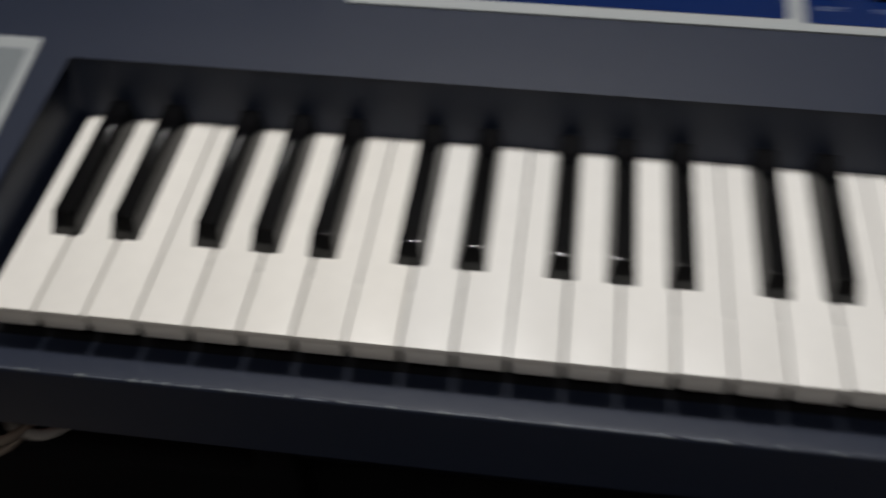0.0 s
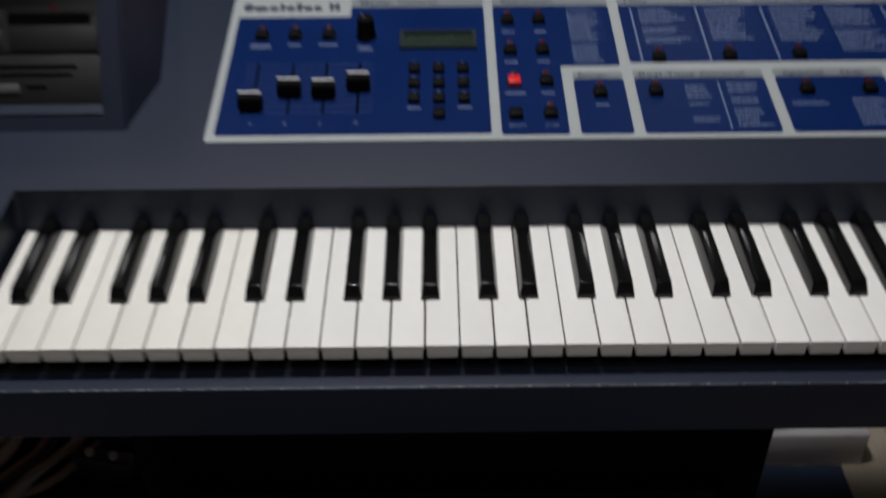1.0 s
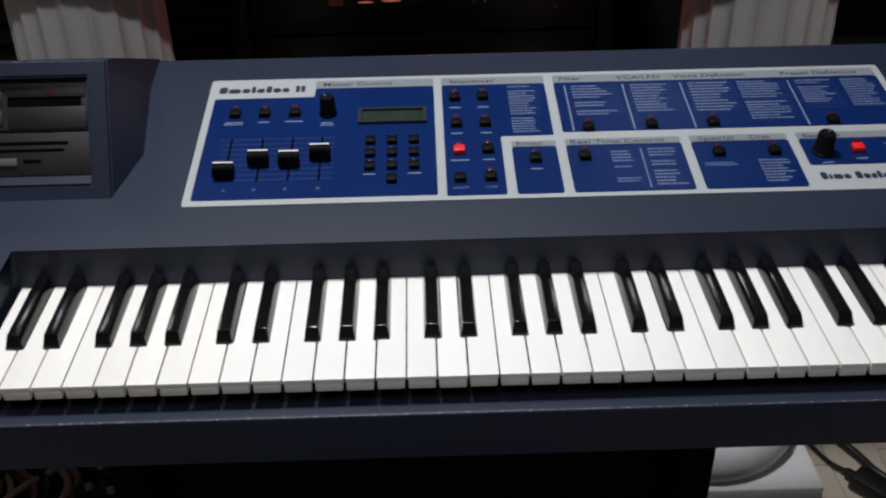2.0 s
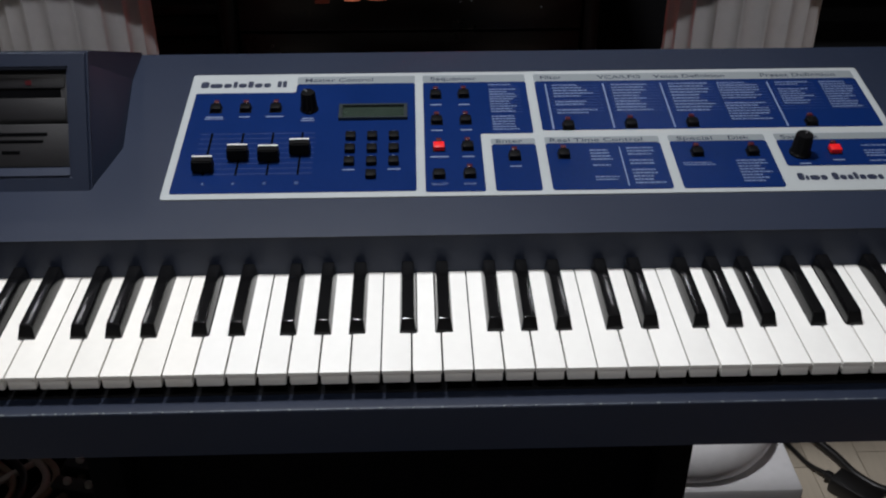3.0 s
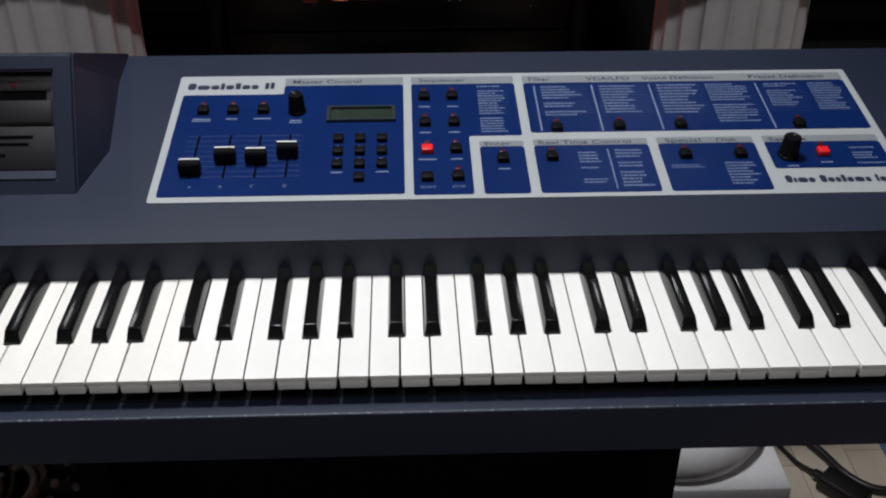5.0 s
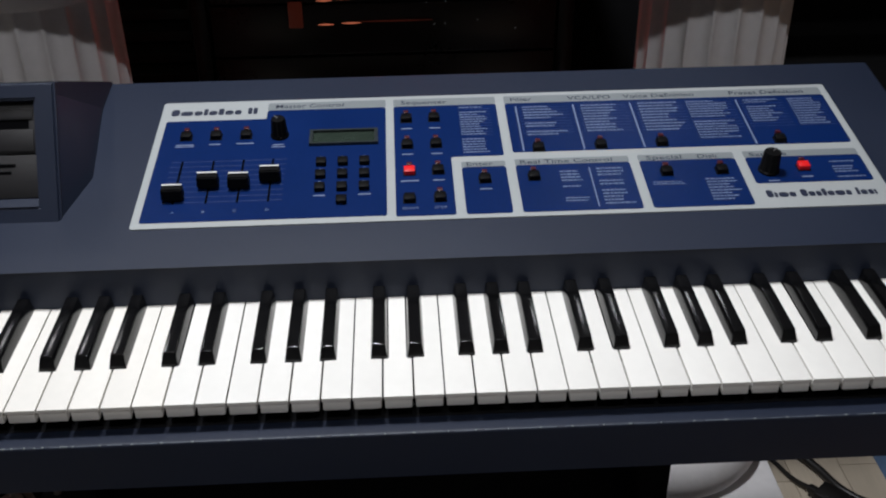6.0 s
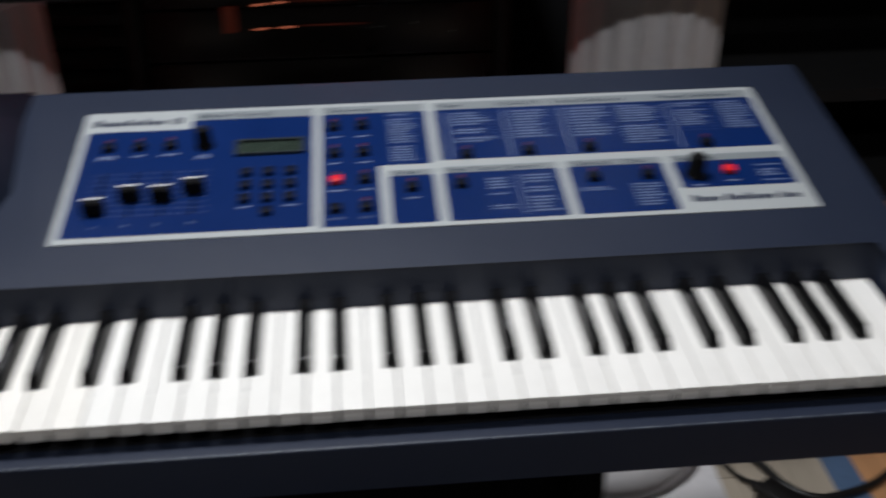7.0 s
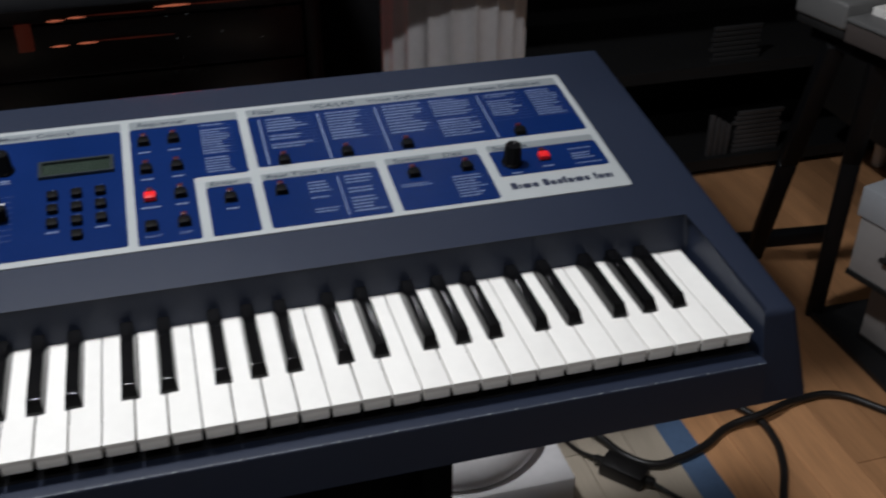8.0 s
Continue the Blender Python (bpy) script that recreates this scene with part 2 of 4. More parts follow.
# back and side walls are near-black: the missing light is in their colour
wall("wall_north", -2.2, 3.4, 2.6, 2.7, 0.0, 2.4, DARK_WALL, "back wall behind the instruments, coloured near-black as unlit")
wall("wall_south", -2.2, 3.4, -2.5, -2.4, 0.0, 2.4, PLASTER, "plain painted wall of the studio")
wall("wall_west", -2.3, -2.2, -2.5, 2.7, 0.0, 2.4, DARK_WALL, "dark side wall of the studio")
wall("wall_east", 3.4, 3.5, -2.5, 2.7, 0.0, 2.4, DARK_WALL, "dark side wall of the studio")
single("ceiling", boxed(-2.3, 3.5, -2.5, 2.7, 2.4, 2.5), CEILING, "plain white painted ceiling", "ceiling", kind="structure")
floor = single("floor", boxed(-2.3, 3.5, -2.5, 2.7, -0.1, -0.012), PALE_FLOOR, "warm wooden board floor of the studio", "floor", kind="structure")
# the pale sheet on the floor left of the tape
single("floor_sheet", boxed(-2.1, 0.9240, -2.3, 2.5, -0.012, 0.0), PALE_FLOOR, "pale wood-toned floor sheet edged with blue tape", "floor sheet", kind="structure")
bm = bmesh.new()
random.seed(4)
edge_l, edge_r = [], []
for i in range(61):
    y = -0.6 + i * 0.05
    edge_l.append((1.171 + random.uniform(-0.0007, 0.0007), y))
    edge_r.append((1.2235 + random.uniform(-0.0015, 0.0015), y))
prism(bm, edge_l + edge_r[::-1], 0.0003, 0.0012)
single("masking_tape", bm, TAPE, "strip of blue masking tape stuck along the floor", "tape")

single("floor_mat", boxed(-0.30, 0.9225, -1.2, 0.522, 0.0004, 0.003, bevel=0.001), RUG, "dark blue mat on the floor under the keyboard", "mat")

# pendant lamps under the ceiling
def pendant(at, label):
    x, y, z = at
    lamp = thing("pendant_lamp", pose(x, y, 2.4), label, "pendant lamp")
    bm = bmesh.new()
    lathe(bm, [(0.008, z + 0.045), (0.008, 2.4)], 12)
    part("stem", bm, METAL_BLACK, lamp, "", pose(x, y, 0))
    bm = bmesh.new()
    lathe(bm, [(0.02, z + 0.045), (0.06, z + 0.04), (0.12, z + 0.012), (0.12, z + 0.008), (0.02, z + 0.008)], 24)
    part("shade", bm, METAL_BLACK, lamp, "", pose(x, y, 0))


pendant(LAMP_AT, "black pendant lamp hanging above the keyboard")
pendant(FRONT_AT, "black pendant lamp hanging beside the keyboard")
for at in BACK_AT:
    pendant(at, "black pendant lamp hanging at the back of the room")

# ---- the sampler keyboard ----
SLOPE = 0.1443
TILT_DEG = math.degrees(math.atan(SLOPE))
COS = math.cos(radians(TILT_DEG))
PANEL = pose(0, 0.19, 0.794, TILT_DEG)
PITCH, KEY_Z = 0.02357, 0.75
LEFT, RIGHT, BACK = -0.145, 0.886, 0.440
WELL_L, WELL_R, WELL_Y = -0.0065, 0.8555, 0.1405


def top_z(y):
    return 0.794 + SLOPE * (y - 0.19)


def pv(y):
    return (y - 0.19) / COS


synth = thing("sampler_keyboard", pose(0.37, 0.2, 0.69), "slate-grey vintage sampler keyboard with blue control panel and two disk drives", "keyboard")

# case: a U round the key well, with its front slanting outwards to the foot
bm = bmesh.new()
plan = [(LEFT, 0.0), (LEFT, BACK), (RIGHT, BACK), (RIGHT, 0.0), (WELL_R, 0.0), (WELL_R, WELL_Y), (WELL_L, WELL_Y), (WELL_L, 0.0)]
tops = [bm.verts.new((x, y, top_z(y))) for x, y in plan]
lows = [bm.verts.new((x + (0.013 if x == RIGHT else 0), -0.0205 if y == 0 else 0.1215 if y == WELL_Y else y, 0.687)) for x, y in plan]
bm.faces.new(tops)
bm.faces.new(lows[::-1])
for i in range(8):
    j = (i + 1) % 8
    bm.faces.new((lows[i], lows[j], tops[j], tops[i]))
bm.edges.ensure_lookup_table()
round_edges = [e for e in bm.edges if all(v in tops for v in e.verts)]
round_edges += [e for e in bm.edges if {e.verts[0], e.verts[1]} in ({tops[3], lows[3]}, {tops[2], lows[2]}, {tops[5], lows[5]}, {tops[6], lows[6]})]
bmesh.ops.bevel(bm, geom=round_edges, offset=0.0052, segments=4, affect="EDGES", profile=0.55)
part("case", bm, CASE, synth, "textured slate-grey case")

# front rail below the keys
bm = bmesh.new()
profile_x(bm, [(-0.0172, 0.7280), (0.0040, 0.7252), (0.0040, 0.700), (-0.0180, 0.687), (-0.0205, 0.687)], WELL_L, WELL_R)
bm.edges.ensure_lookup_table()
rail_edges = [e for e in bm.edges if abs(e.verts[0].co.x - e.verts[1].co.x) > 0.1 and all(abs(v.co.z - 0.7280) < 1e-5 and v.co.y < -0.01 for v in e.verts)]
bmesh.ops.bevel(bm, geom=rail_edges, offset=0.0022, segments=3, affect="EDGES", profile=0.5)
part("front_rail", bm, CASE, synth, "worn slate-grey rail in front of the keys")
# glints seen along the rail edge at key spacing, painted as pale flecks
random.seed(31)
bm = bmesh.new()
for i in range(37):
    x = i * PITCH + random.uniform(-0.002, 0.002)
    if WELL_L + 0.004 < x < WELL_R - 0.004:
        w = random.uniform(0.0005, 0.0013)
        box(bm, x - w, x + w, -0.0172, -0.0159, 0.7269, 0.7282, bevel=0.0003, segments=1)
        for _ in range(random.choice((1, 2, 3)) if x < 0.13 else 0):
            a, w = x + random.uniform(-0.008, 0.008), random.uniform(0.0003, 0.0009)
            if a - w > WELL_L:
                box(bm, a - w, a + w, -0.0173, -0.0158, 0.7268, 0.7283, bevel=0.0002, segments=1)
tagged(part("rail_glint", bm, PRINT_GREY, synth, "painted glints and pale flecks along the rail edge"), kind="stuff")


def worn_highlight(y, z, x0, x1, seed, most):
    """Short pale stretches along an edge: its highlight painted in, with rubbed paint."""
    rng, bm, x = random.Random(seed), bmesh.new(), x0
    while x < x1:
        w, h = rng.uniform(0.004, 0.030), rng.uniform(0.0002, most)
        box(bm, x, min(x + w, x1), y - h, y + h, z - h, z + h)
        x += w + rng.choice((0.0005, 0.001, 0.006))
    tagged(part("worn_highlight", bm, EDGE, synth, "rubbed edge of the case with its highlight painted in"), kind="stuff")


worn_highlight(WELL_Y + 0.0014, top_z(WELL_Y) - 0.0011, WELL_L + 0.006, WELL_R - 0.006, 5, 0.0006)
worn_highlight(-0.0164, 0.7272, WELL_L + 0.001, WELL_R - 0.001, 6, 0.0004)
part("key_bed", boxed(WELL_L, WELL_R, 0.0043, 0.1205, 0.6945, 0.724), FELT_SHADE, synth, "black felt-covered bed under the keys")

# keys
NARROW = {"C": (0, 0.0094), "D": (0.0048, 0.0048), "E": (0.0094, 0), "F": (0, 0.0106), "G": (0.0030, 0.0070), "A": (0.0070, 0.0030), "B": (0.0106, 0), "L": (0, 0)}
HEAD = 0.0470
TAIL = 0.1335


def white_key(kind, material=IVORY):
    """A white key from its left boundary: lip, head and a tail cut out for its black neighbours."""
    gap, (cl, cr) = 0.0006, NARROW[kind]
    x0, x1 = gap, PITCH - gap
    outline = [(x0, 0.0), (x1, 0.0)]
    if cr:
        outline += [(x1, HEAD), (PITCH - cr, HEAD), (PITCH - cr, TAIL)]
    else:
        outline += [(x1, TAIL)]
    if cl:
        outline += [(cl, TAIL), (cl, HEAD), (x0, HEAD)]
    else:
        outline += [(x0, TAIL)]
    bm = bmesh.new()
    prism(bm, outline, -0.0030, 0.0)
    bm.edges.ensure_lookup_table()
    rim = [e for e in bm.edges if all(v.co.z > -1e-6 for v in e.verts) and all(v.co.y < HEAD + 0.001 for v in e.verts)]
    bmesh.ops.bevel(bm, geom=rim, offset=0.0010, segments=2, affect="EDGES", profile=0.6)
    box(bm, x0 + 0.0007, x1 - 0.0007, 0.0005, 0.040, -0.0125, -0.0034, bevel=0.0012)
    return mesh_of("white_key", bm, material)


def black_key():
    """A black key on its own axis, from its foot at the front to the back of the well."""
    bm = bmesh.new()
    w0, w1, h = 0.0068, 0.0049, 0.0118
    foot = [(-w0, 0.0), (w0, 0.0), (w0, 0.0862), (-w0, 0.0862)]
    head = [(-w1, 0.0052), (w1, 0.0052), (w1, 0.0862), (-w1, 0.0862)]
    a = [bm.verts.new((x, y, -0.008)) for x, y in foot]
    b = [bm.verts.new((x, y, 0.0)) for x, y in foot]
    c = [bm.verts.new((x, y, h - (0.0008 if y < 0.01 else 0))) for x, y in head]
    bm.faces.new(a[::-1])
    bm.faces.new(c)
    for p, q in ((a, b), (b, c)):
        for i in range(4):
            j = (i + 1) % 4
            bm.faces.new((p[i], p[j], q[j], q[i]))
    bm.edges.ensure_lookup_table()
    rim = [e for e in bm.edges if any(v in c for v in e.verts) and all(v.co.z > -0.001 for v in e.verts) and any(v.co.y < 0.08 for v in e.verts)]
    bmesh.ops.bevel(bm, geom=rim, offset=0.0009, segments=3, affect="EDGES", profile=0.5)
    return mesh_of("black_key", bm, EBONY, 28)


def control_button(material=BLACK_CAP, w=0.0104, d=0.0096, h=0.0052):
    bm = boxed(-w / 2, w / 2, -d / 2, d / 2, 0.0, h, bevel=0.0009)
    return mesh_of("button", bm, material)


# control panel: white plate with blue fields and grey title bands
U0, U1, V0, V1 = 0.1325, 0.8205, pv(0.1870), pv(0.3925)
bm = bmesh.new()
prism(bm, rounded([(U0, V0), (U1, V0), (U1, V1), (U0, V1)], 0.0035), 0.0, 0.0012)
plate = part("control_panel", bm, PRINT_WHITE, synth, "white-edged panel overlay", PANEL)


def field(points, material, name, z0=0.0012, z1=0.0015, radius=0.0035):
    bm = bmesh.new()
    prism(bm, rounded([(x, pv(y)) for x, y in points], radius, 4), z0, z1)
    return part(name, bm, material, plate, "", PANEL)


field([(0.1395, 0.1945), (0.3595, 0.1945), (0.3595, 0.3725), (0.2395, 0.3725), (0.2395, 0.3575), (0.1355 + 0.004, 0.3575)], PRINT_BLUE, "blue_field", radius=0.003)
field([(0.3675, 0.1925), (0.4215, 0.1925), (0.4215, 0.2815), (0.4725, 0.2815), (0.4725, 0.3725), (0.3675, 0.3725)], PRINT_BLUE, "blue_field", radius=0.003)
field([(0.4815, 0.2855), (0.8135, 0.2855), (0.8135, 0.3725), (0.4815, 0.3725)], PRINT_BLUE, "blue_field")
field([(0.4305, 0.1925), (0.4725, 0.1925), (0.4725, 0.2635), (0.4305, 0.2635)], PRINT_BLUE, "blue_field")
field([(0.4815, 0.1925), (0.5905, 0.1925), (0.5905, 0.2640), (0.4815, 0.2640)], PRINT_BLUE, "blue_field")
field([(0.5995, 0.1925), (0.6920, 0.1925), (0.6920, 0.2645), (0.5995, 0.2645)], PRINT_BLUE, "blue_field")
field([(0.7015, 0.2235), (0.8125, 0.2235), (0.8125, 0.2645), (0.7015, 0.2645)], PRINT_BLUE, "blue_field")
for a, b, y0, y1 in ((0.2395, 0.3595, 0.3729, 0.3865), (0.3675, 0.4725, 0.3729, 0.3865), (0.4815, 0.8135, 0.3729, 0.3865),
                     (0.4305, 0.4725, 0.2640, 0.2725), (0.4815, 0.5905, 0.2645, 0.2740), (0.5995, 0.6920, 0.2650, 0.2745), (0.7015, 0.8125, 0.2650, 0.2750)):
    field([(a, y0), (b, y0), (b, y1), (a, y1)], PRINT_GREY, "title_band", radius=0.002)
for word, x, y, size, width in (("Master Control", 0.2475, 0.3765, 0.0095, 0.069), ("Sequencer", 0.3755, 0.3765, 0.0095, 0.047), ("Filter", 0.4885, 0.3765, 0.0095, 0.022),
                                ("VCA/LFO", 0.5475, 0.3765, 0.0092, 0.045), ("Voice Definition", 0.6055, 0.3765, 0.0092, 0.074), ("Preset Definition", 0.7170, 0.3765, 0.0095, 0.078),
                                ("Enter", 0.4355, 0.2655, 0.0085, 0.025), ("Real Time Control", 0.4865, 0.2660, 0.0085, 0.088), ("Special", 0.6075, 0.2665, 0.0085, 0.034),
                                ("Disk", 0.6570, 0.2665, 0.0085, 0.020), ("Sample", 0.7070, 0.2665, 0.0085, 0.036)):
    lettering(word, size, PRINT_DARK, plate, PANEL @ pose(x, pv(y), 0.00160), width, bold=0.00004)


def marks(strokes, material, name, z=0.0015):
    """Flat printed strokes (x0, x1, y0, y1), in panel measures, in one mesh."""
    bm = bmesh.new()
    for x0, x1, y0, y1 in strokes:
        vs = [bm.verts.new((x, pv(y), z + 0.00012)) for x, y in ((x0, y0), (x1, y0), (x1, y1), (x0, y1))]
        bm.faces.new(vs)
    return part(name, bm, material, plate, "", PANEL)


# maker's and model's marks as plain shapes
random.seed(11)


def wordmark(x0, x1, y, h, widths):
    """A row of plain rounded blocks in the rhythm of a word; a tall block has a negative width, a gap is 0."""
    gap = 0.9
    k = (x1 - x0) / (sum(abs(w) or 3 for w in widths) + gap * (len(widths) - 1))
    x, bm = x0, bmesh.new()
    for w in widths:
        if w:
            a, b, top = x, x + abs(w) * k, pv(y) + (h if w < 0 else h * 0.68)
            radius = min(b - a, h * 0.68) * 0.42
            outline = rounded([(a, pv(y)), (b, pv(y)), (b, top), (a, top)], radius, 3)
            bm.faces.new([bm.verts.new((u, v, 0.00135)) for u, v in outline])
        x += ((abs(w) or 3) + gap) * k
    return tagged(part("plain_mark", bm, PRINT_DARK, plate, "", PANEL), kind="stuff")


wordmark(0.1420, 0.2290, 0.3675, 0.0120, (-6, 9, 6, -3, 6, -4, 6, 5, 0, -3, -3))
wordmark(0.7060, 0.8080, 0.2020, 0.0108, (-6, 3, 9, 6, 0, -6, 6, 5, -4, 6, 9, 5, 0, -3, 6, 5, 2))


def word_list(x0, x1, y0, y1, rows, fill=0.85, seed=1):
    rng = random.Random(seed)
    out, step = [], (y0 - y1) / rows
    for r in range(rows):
        if rng.random() > fill:
            continue
        y, x = y0 - r * step, x0
        end = x0 + (x1 - x0) * rng.uniform(0.6, 1.0)
        while x < end:
            w = rng.uniform(0.0012, 0.0048)
            out.append((x, min(x + w, end), y - step * 0.48, y))
            x += w + 0.0007
    return out


def printed_list(strokes):
    tagged(marks(strokes, PRINT_LIST, "printed_list"), kind="stuff")


printed_list(word_list(0.4340, 0.4630, 0.3685, 0.2850, 19, seed=3, fill=0.95))
printed_list(word_list(0.4990, 0.5400, 0.3660, 0.3110, 11, seed=4, fill=0.9))
printed_list(word_list(0.5590, 0.6000, 0.3660, 0.3150, 10, seed=5, fill=0.95))
printed_list(word_list(0.6180, 0.6620, 0.3670, 0.3130, 10, seed=6, fill=0.9))
printed_list(word_list(0.6680, 0.7120, 0.3670, 0.2880, 17, seed=7, fill=0.85))
printed_list(word_list(0.7280, 0.7640, 0.3670, 0.3240, 10, seed=8, fill=0.95))
printed_list(word_list(0.7740, 0.8090, 0.3670, 0.3170, 11, seed=9, fill=0.95))
printed_list(word_list(0.5220, 0.5440, 0.2530, 0.2250, 6, seed=10, fill=0.9))
printed_list(word_list(0.5570, 0.5860, 0.2560, 0.1980, 12, seed=12, fill=0.9))
printed_list(word_list(0.5220, 0.5470, 0.2120, 0.2040, 2, seed=13, fill=1))
printed_list(word_list(0.6560, 0.6870, 0.2340, 0.1990, 8, seed=14, fill=1))
printed_list(word_list(0.7800, 0.8070, 0.2590, 0.2270, 8, seed=15, fill=0.95))
printed_list(word_list(0.6060, 0.6400, 0.2310, 0.2250, 2, seed=16, fill=1))
# dividing lines and faint rules
for line in [(0.4915, 0.4932, 0.2875, 0.3670), (0.5505, 0.5522, 0.2875, 0.3670), (0.6095, 0.6112, 0.2875, 0.3670), (0.7195, 0.7212, 0.2875, 0.3670), (0.5500, 0.5512, 0.1970, 0.2570)]:
    marks([line], PRINT_PALE, "dividing_line")
tagged(marks([(a, b, y, y + 0.0005) for a, b in ((0.495, 0.546), (0.556, 0.606), (0.615, 0.664), (0.667, 0.716), (0.434, 0.4655), (0.723, 0.768), (0.772, 0.811)) for y in [0.3640 - 0.0052 * i for i in range(10)]],
             PRINT_DIM, "faint_rule", z=0.00145), kind="stuff")
tagged(marks([(0.1550, 0.2640, y, y + 0.0007) for y in [0.2225 + 0.0079 * i for i in range(9)]], PRINT_DIM, "slider_scale", z=0.00145), kind="stuff")
for letter, x in (("A", 0.1655), ("B", 0.1930), ("C", 0.2207), ("D", 0.2497)):
    lettering(letter, 0.0050, PRINT_PALE, plate, PANEL @ pose(x, pv(0.2068), 0.00162))
small = []
for x, y in ((0.1635, 0.3165), (0.1925, 0.3165), (0.2220, 0.3165), (0.2545, 0.3125), (0.38, 0.3335), (0.408, 0.3335), (0.38, 0.2895), (0.408, 0.2895), (0.381, 0.2465), (0.408, 0.2465),
             (0.451, 0.2305), (0.719, 0.2285), (0.752, 0.2335)):
    w = 0.0055 if x not in (0.1635, 0.2220, 0.381) else 0.0085
    small.append((x - w, x + w, y - 0.0026, y - 0.0008))
small += [(0.1545, 0.1725, 0.3110, 0.3124), (0.248, 0.261, 0.3065, 0.3080)]
for r in range(3):
    for c in range(3):
        small.append((0.3165 + 0.0205 * (c - 1), 0.3190 + 0.0205 * (c - 1), 0.2872 - 0.0200 * r, 0.2886 - 0.0200 * r))
small += [(0.292, 0.303, 0.2262, 0.2278), (0.333, 0.345, 0.2262, 0.2278)]
for caption in small:
    marks([caption], PRINT_PALE, "button_caption")
for word, x in (("SELECT", 0.3735), ("STOP", 0.4025)):
    lettering(word, 0.0042, PRINT_PALE, plate, PANEL @ pose(x, pv(0.2022), 0.00162), 0.0145 if word == "SELECT" else 0.011)

# buttons, with their small red lenses behind
CAP, RED = control_button(), control_button(material=RED_CAP)
PAD = control_button(w=0.0096, d=0.0100, h=0.0048)
LENS = mesh_of("lens", boxed(-0.0025, 0.0025, -0.0024, 0.0024, 0.0, 0.0055, bevel=0.0006), RED_OFF)
BEZEL = mesh_of("bezel", boxed(-0.0060, 0.0060, -0.0056, 0.0056, 0.0, 0.0006, bevel=0.0003), BLACK_CAP)


def button(x, y, red=False, lens=True):
    m = PANEL @ pose(x, pv(y - 0.0010), 0.0016)
    ob = part("button", RED if red else CAP, BLACK_CAP, synth, "bright red button" if red else "", m)
    part("bezel", BEZEL, BLACK_CAP, ob, "", m)
    if lens:
        part("lens", LENS, RED_OFF, ob, "unlit red indicator lens", m @ pose(0, 0.0078, 0))


for x in (0.1635, 0.1925, 0.2220):
    button(x, 0.3280)
for x, y, red, lens in ((0.38, 0.3485, 0, 1), (0.408, 0.349, 0, 1), (0.38, 0.303, 0, 1), (0.408, 0.303, 0, 1), (0.381, 0.2590, 1, 1), (0.408, 0.2595, 0, 1), (0.38, 0.217, 0, 0), (0.408, 0.2175, 0, 1),
                        (0.507, 0.2915, 0, 1), (0.568, 0.2930, 0, 1), (0.628, 0.2940, 0, 1), (0.744, 0.2930, 0, 1), (0.451, 0.2435, 0, 1), (0.497, 0.2450, 0, 1),
                        (0.622, 0.2455, 0, 1), (0.674, 0.2455, 0, 1), (0.752, 0.2465, 1, 1)):
    button(x, y, bool(red), bool(lens))
for r in range(4):
    for c in range(3):
        if r < 3 or c == 1:
            part("keypad_button", PAD, BLACK_CAP, synth, "", PANEL @ pose(0.318 + 0.0205 * (c - 1), pv(0.2772 - 0.0200 * r), 0.0016))

# sliders
bm = boxed(-0.0099, 0.0099, -0.0064, 0.0064, 0.0025, 0.0140)
for v in bm.verts:
    if v.co.z > 0.01:
        v.co.y *= 0.72
        v.co.x *= 0.94
bmesh.ops.bevel(bm, geom=list(bm.edges), offset=0.0011, segments=2, affect="EDGES")
SLIDER = mesh_of("slider_cap", bm, BLACK_CAP)
SLIDER_LINE = mesh_of("cap_line", boxed(-0.0090, 0.0090, 0.0026, 0.0043, 0.0136, 0.0143), CAP_LINE)
SLOT = mesh_of("slider_slot", boxed(-0.0010, 0.0010, pv(0.2205) - pv(0.2535), pv(0.2870) - pv(0.2535), 0.0, 0.0003), SLOT_BLACK)
SHAFT = mesh_of("shaft", boxed(-0.0014, 0.0014, -0.004, 0.004, 0.0, 0.003), BLACK_CAP)
for x, y in ((0.1655, 0.2280), (0.1952, 0.2455), (0.2235, 0.2435), (0.2515, 0.2530)):
    part("slider_slot", SLOT, SLOT_BLACK, synth, "", PANEL @ pose(x, pv(0.2535), 0.0016))
    m = PANEL @ pose(x, pv(y), 0.0016)
    cap = part("slider_cap", SLIDER, BLACK_CAP, synth, "black slider cap with a white line", m)
    part("cap_line", SLIDER_LINE, CAP_LINE, cap, "", m)
    part("shaft", SHAFT, BLACK_CAP, cap, "", m)

# knobs
def knob(x, y, r, h, turn):
    bm = bmesh.new()
    lathe(bm, [(r * 1.10, 0), (r * 1.10, 0.0018), (r * 1.0, 0.003), (r * 0.86, h - 0.001), (r * 0.76, h), (r * 0.2, h)], 40,
          lambda i, z: 1.0 if z < 0.0025 or z > h - 0.0005 else (1.0 if i % 4 < 2 else 0.93))
    m = PANEL @ pose(x, pv(y), 0.0016, 0, 0, turn)
    ob = part("knob", bm, BLACK_CAP, synth, "ribbed black rotary knob", m)
    part("pointer", boxed(-0.0007, 0.0007, r * 0.15, r * 0.78, h, h + 0.0003), DRIVE_GREY, ob, "", m)


knob(0.2550, 0.3265, 0.0082, 0.0200, 40)
knob(0.7185, 0.2430, 0.0092, 0.0215, -40)

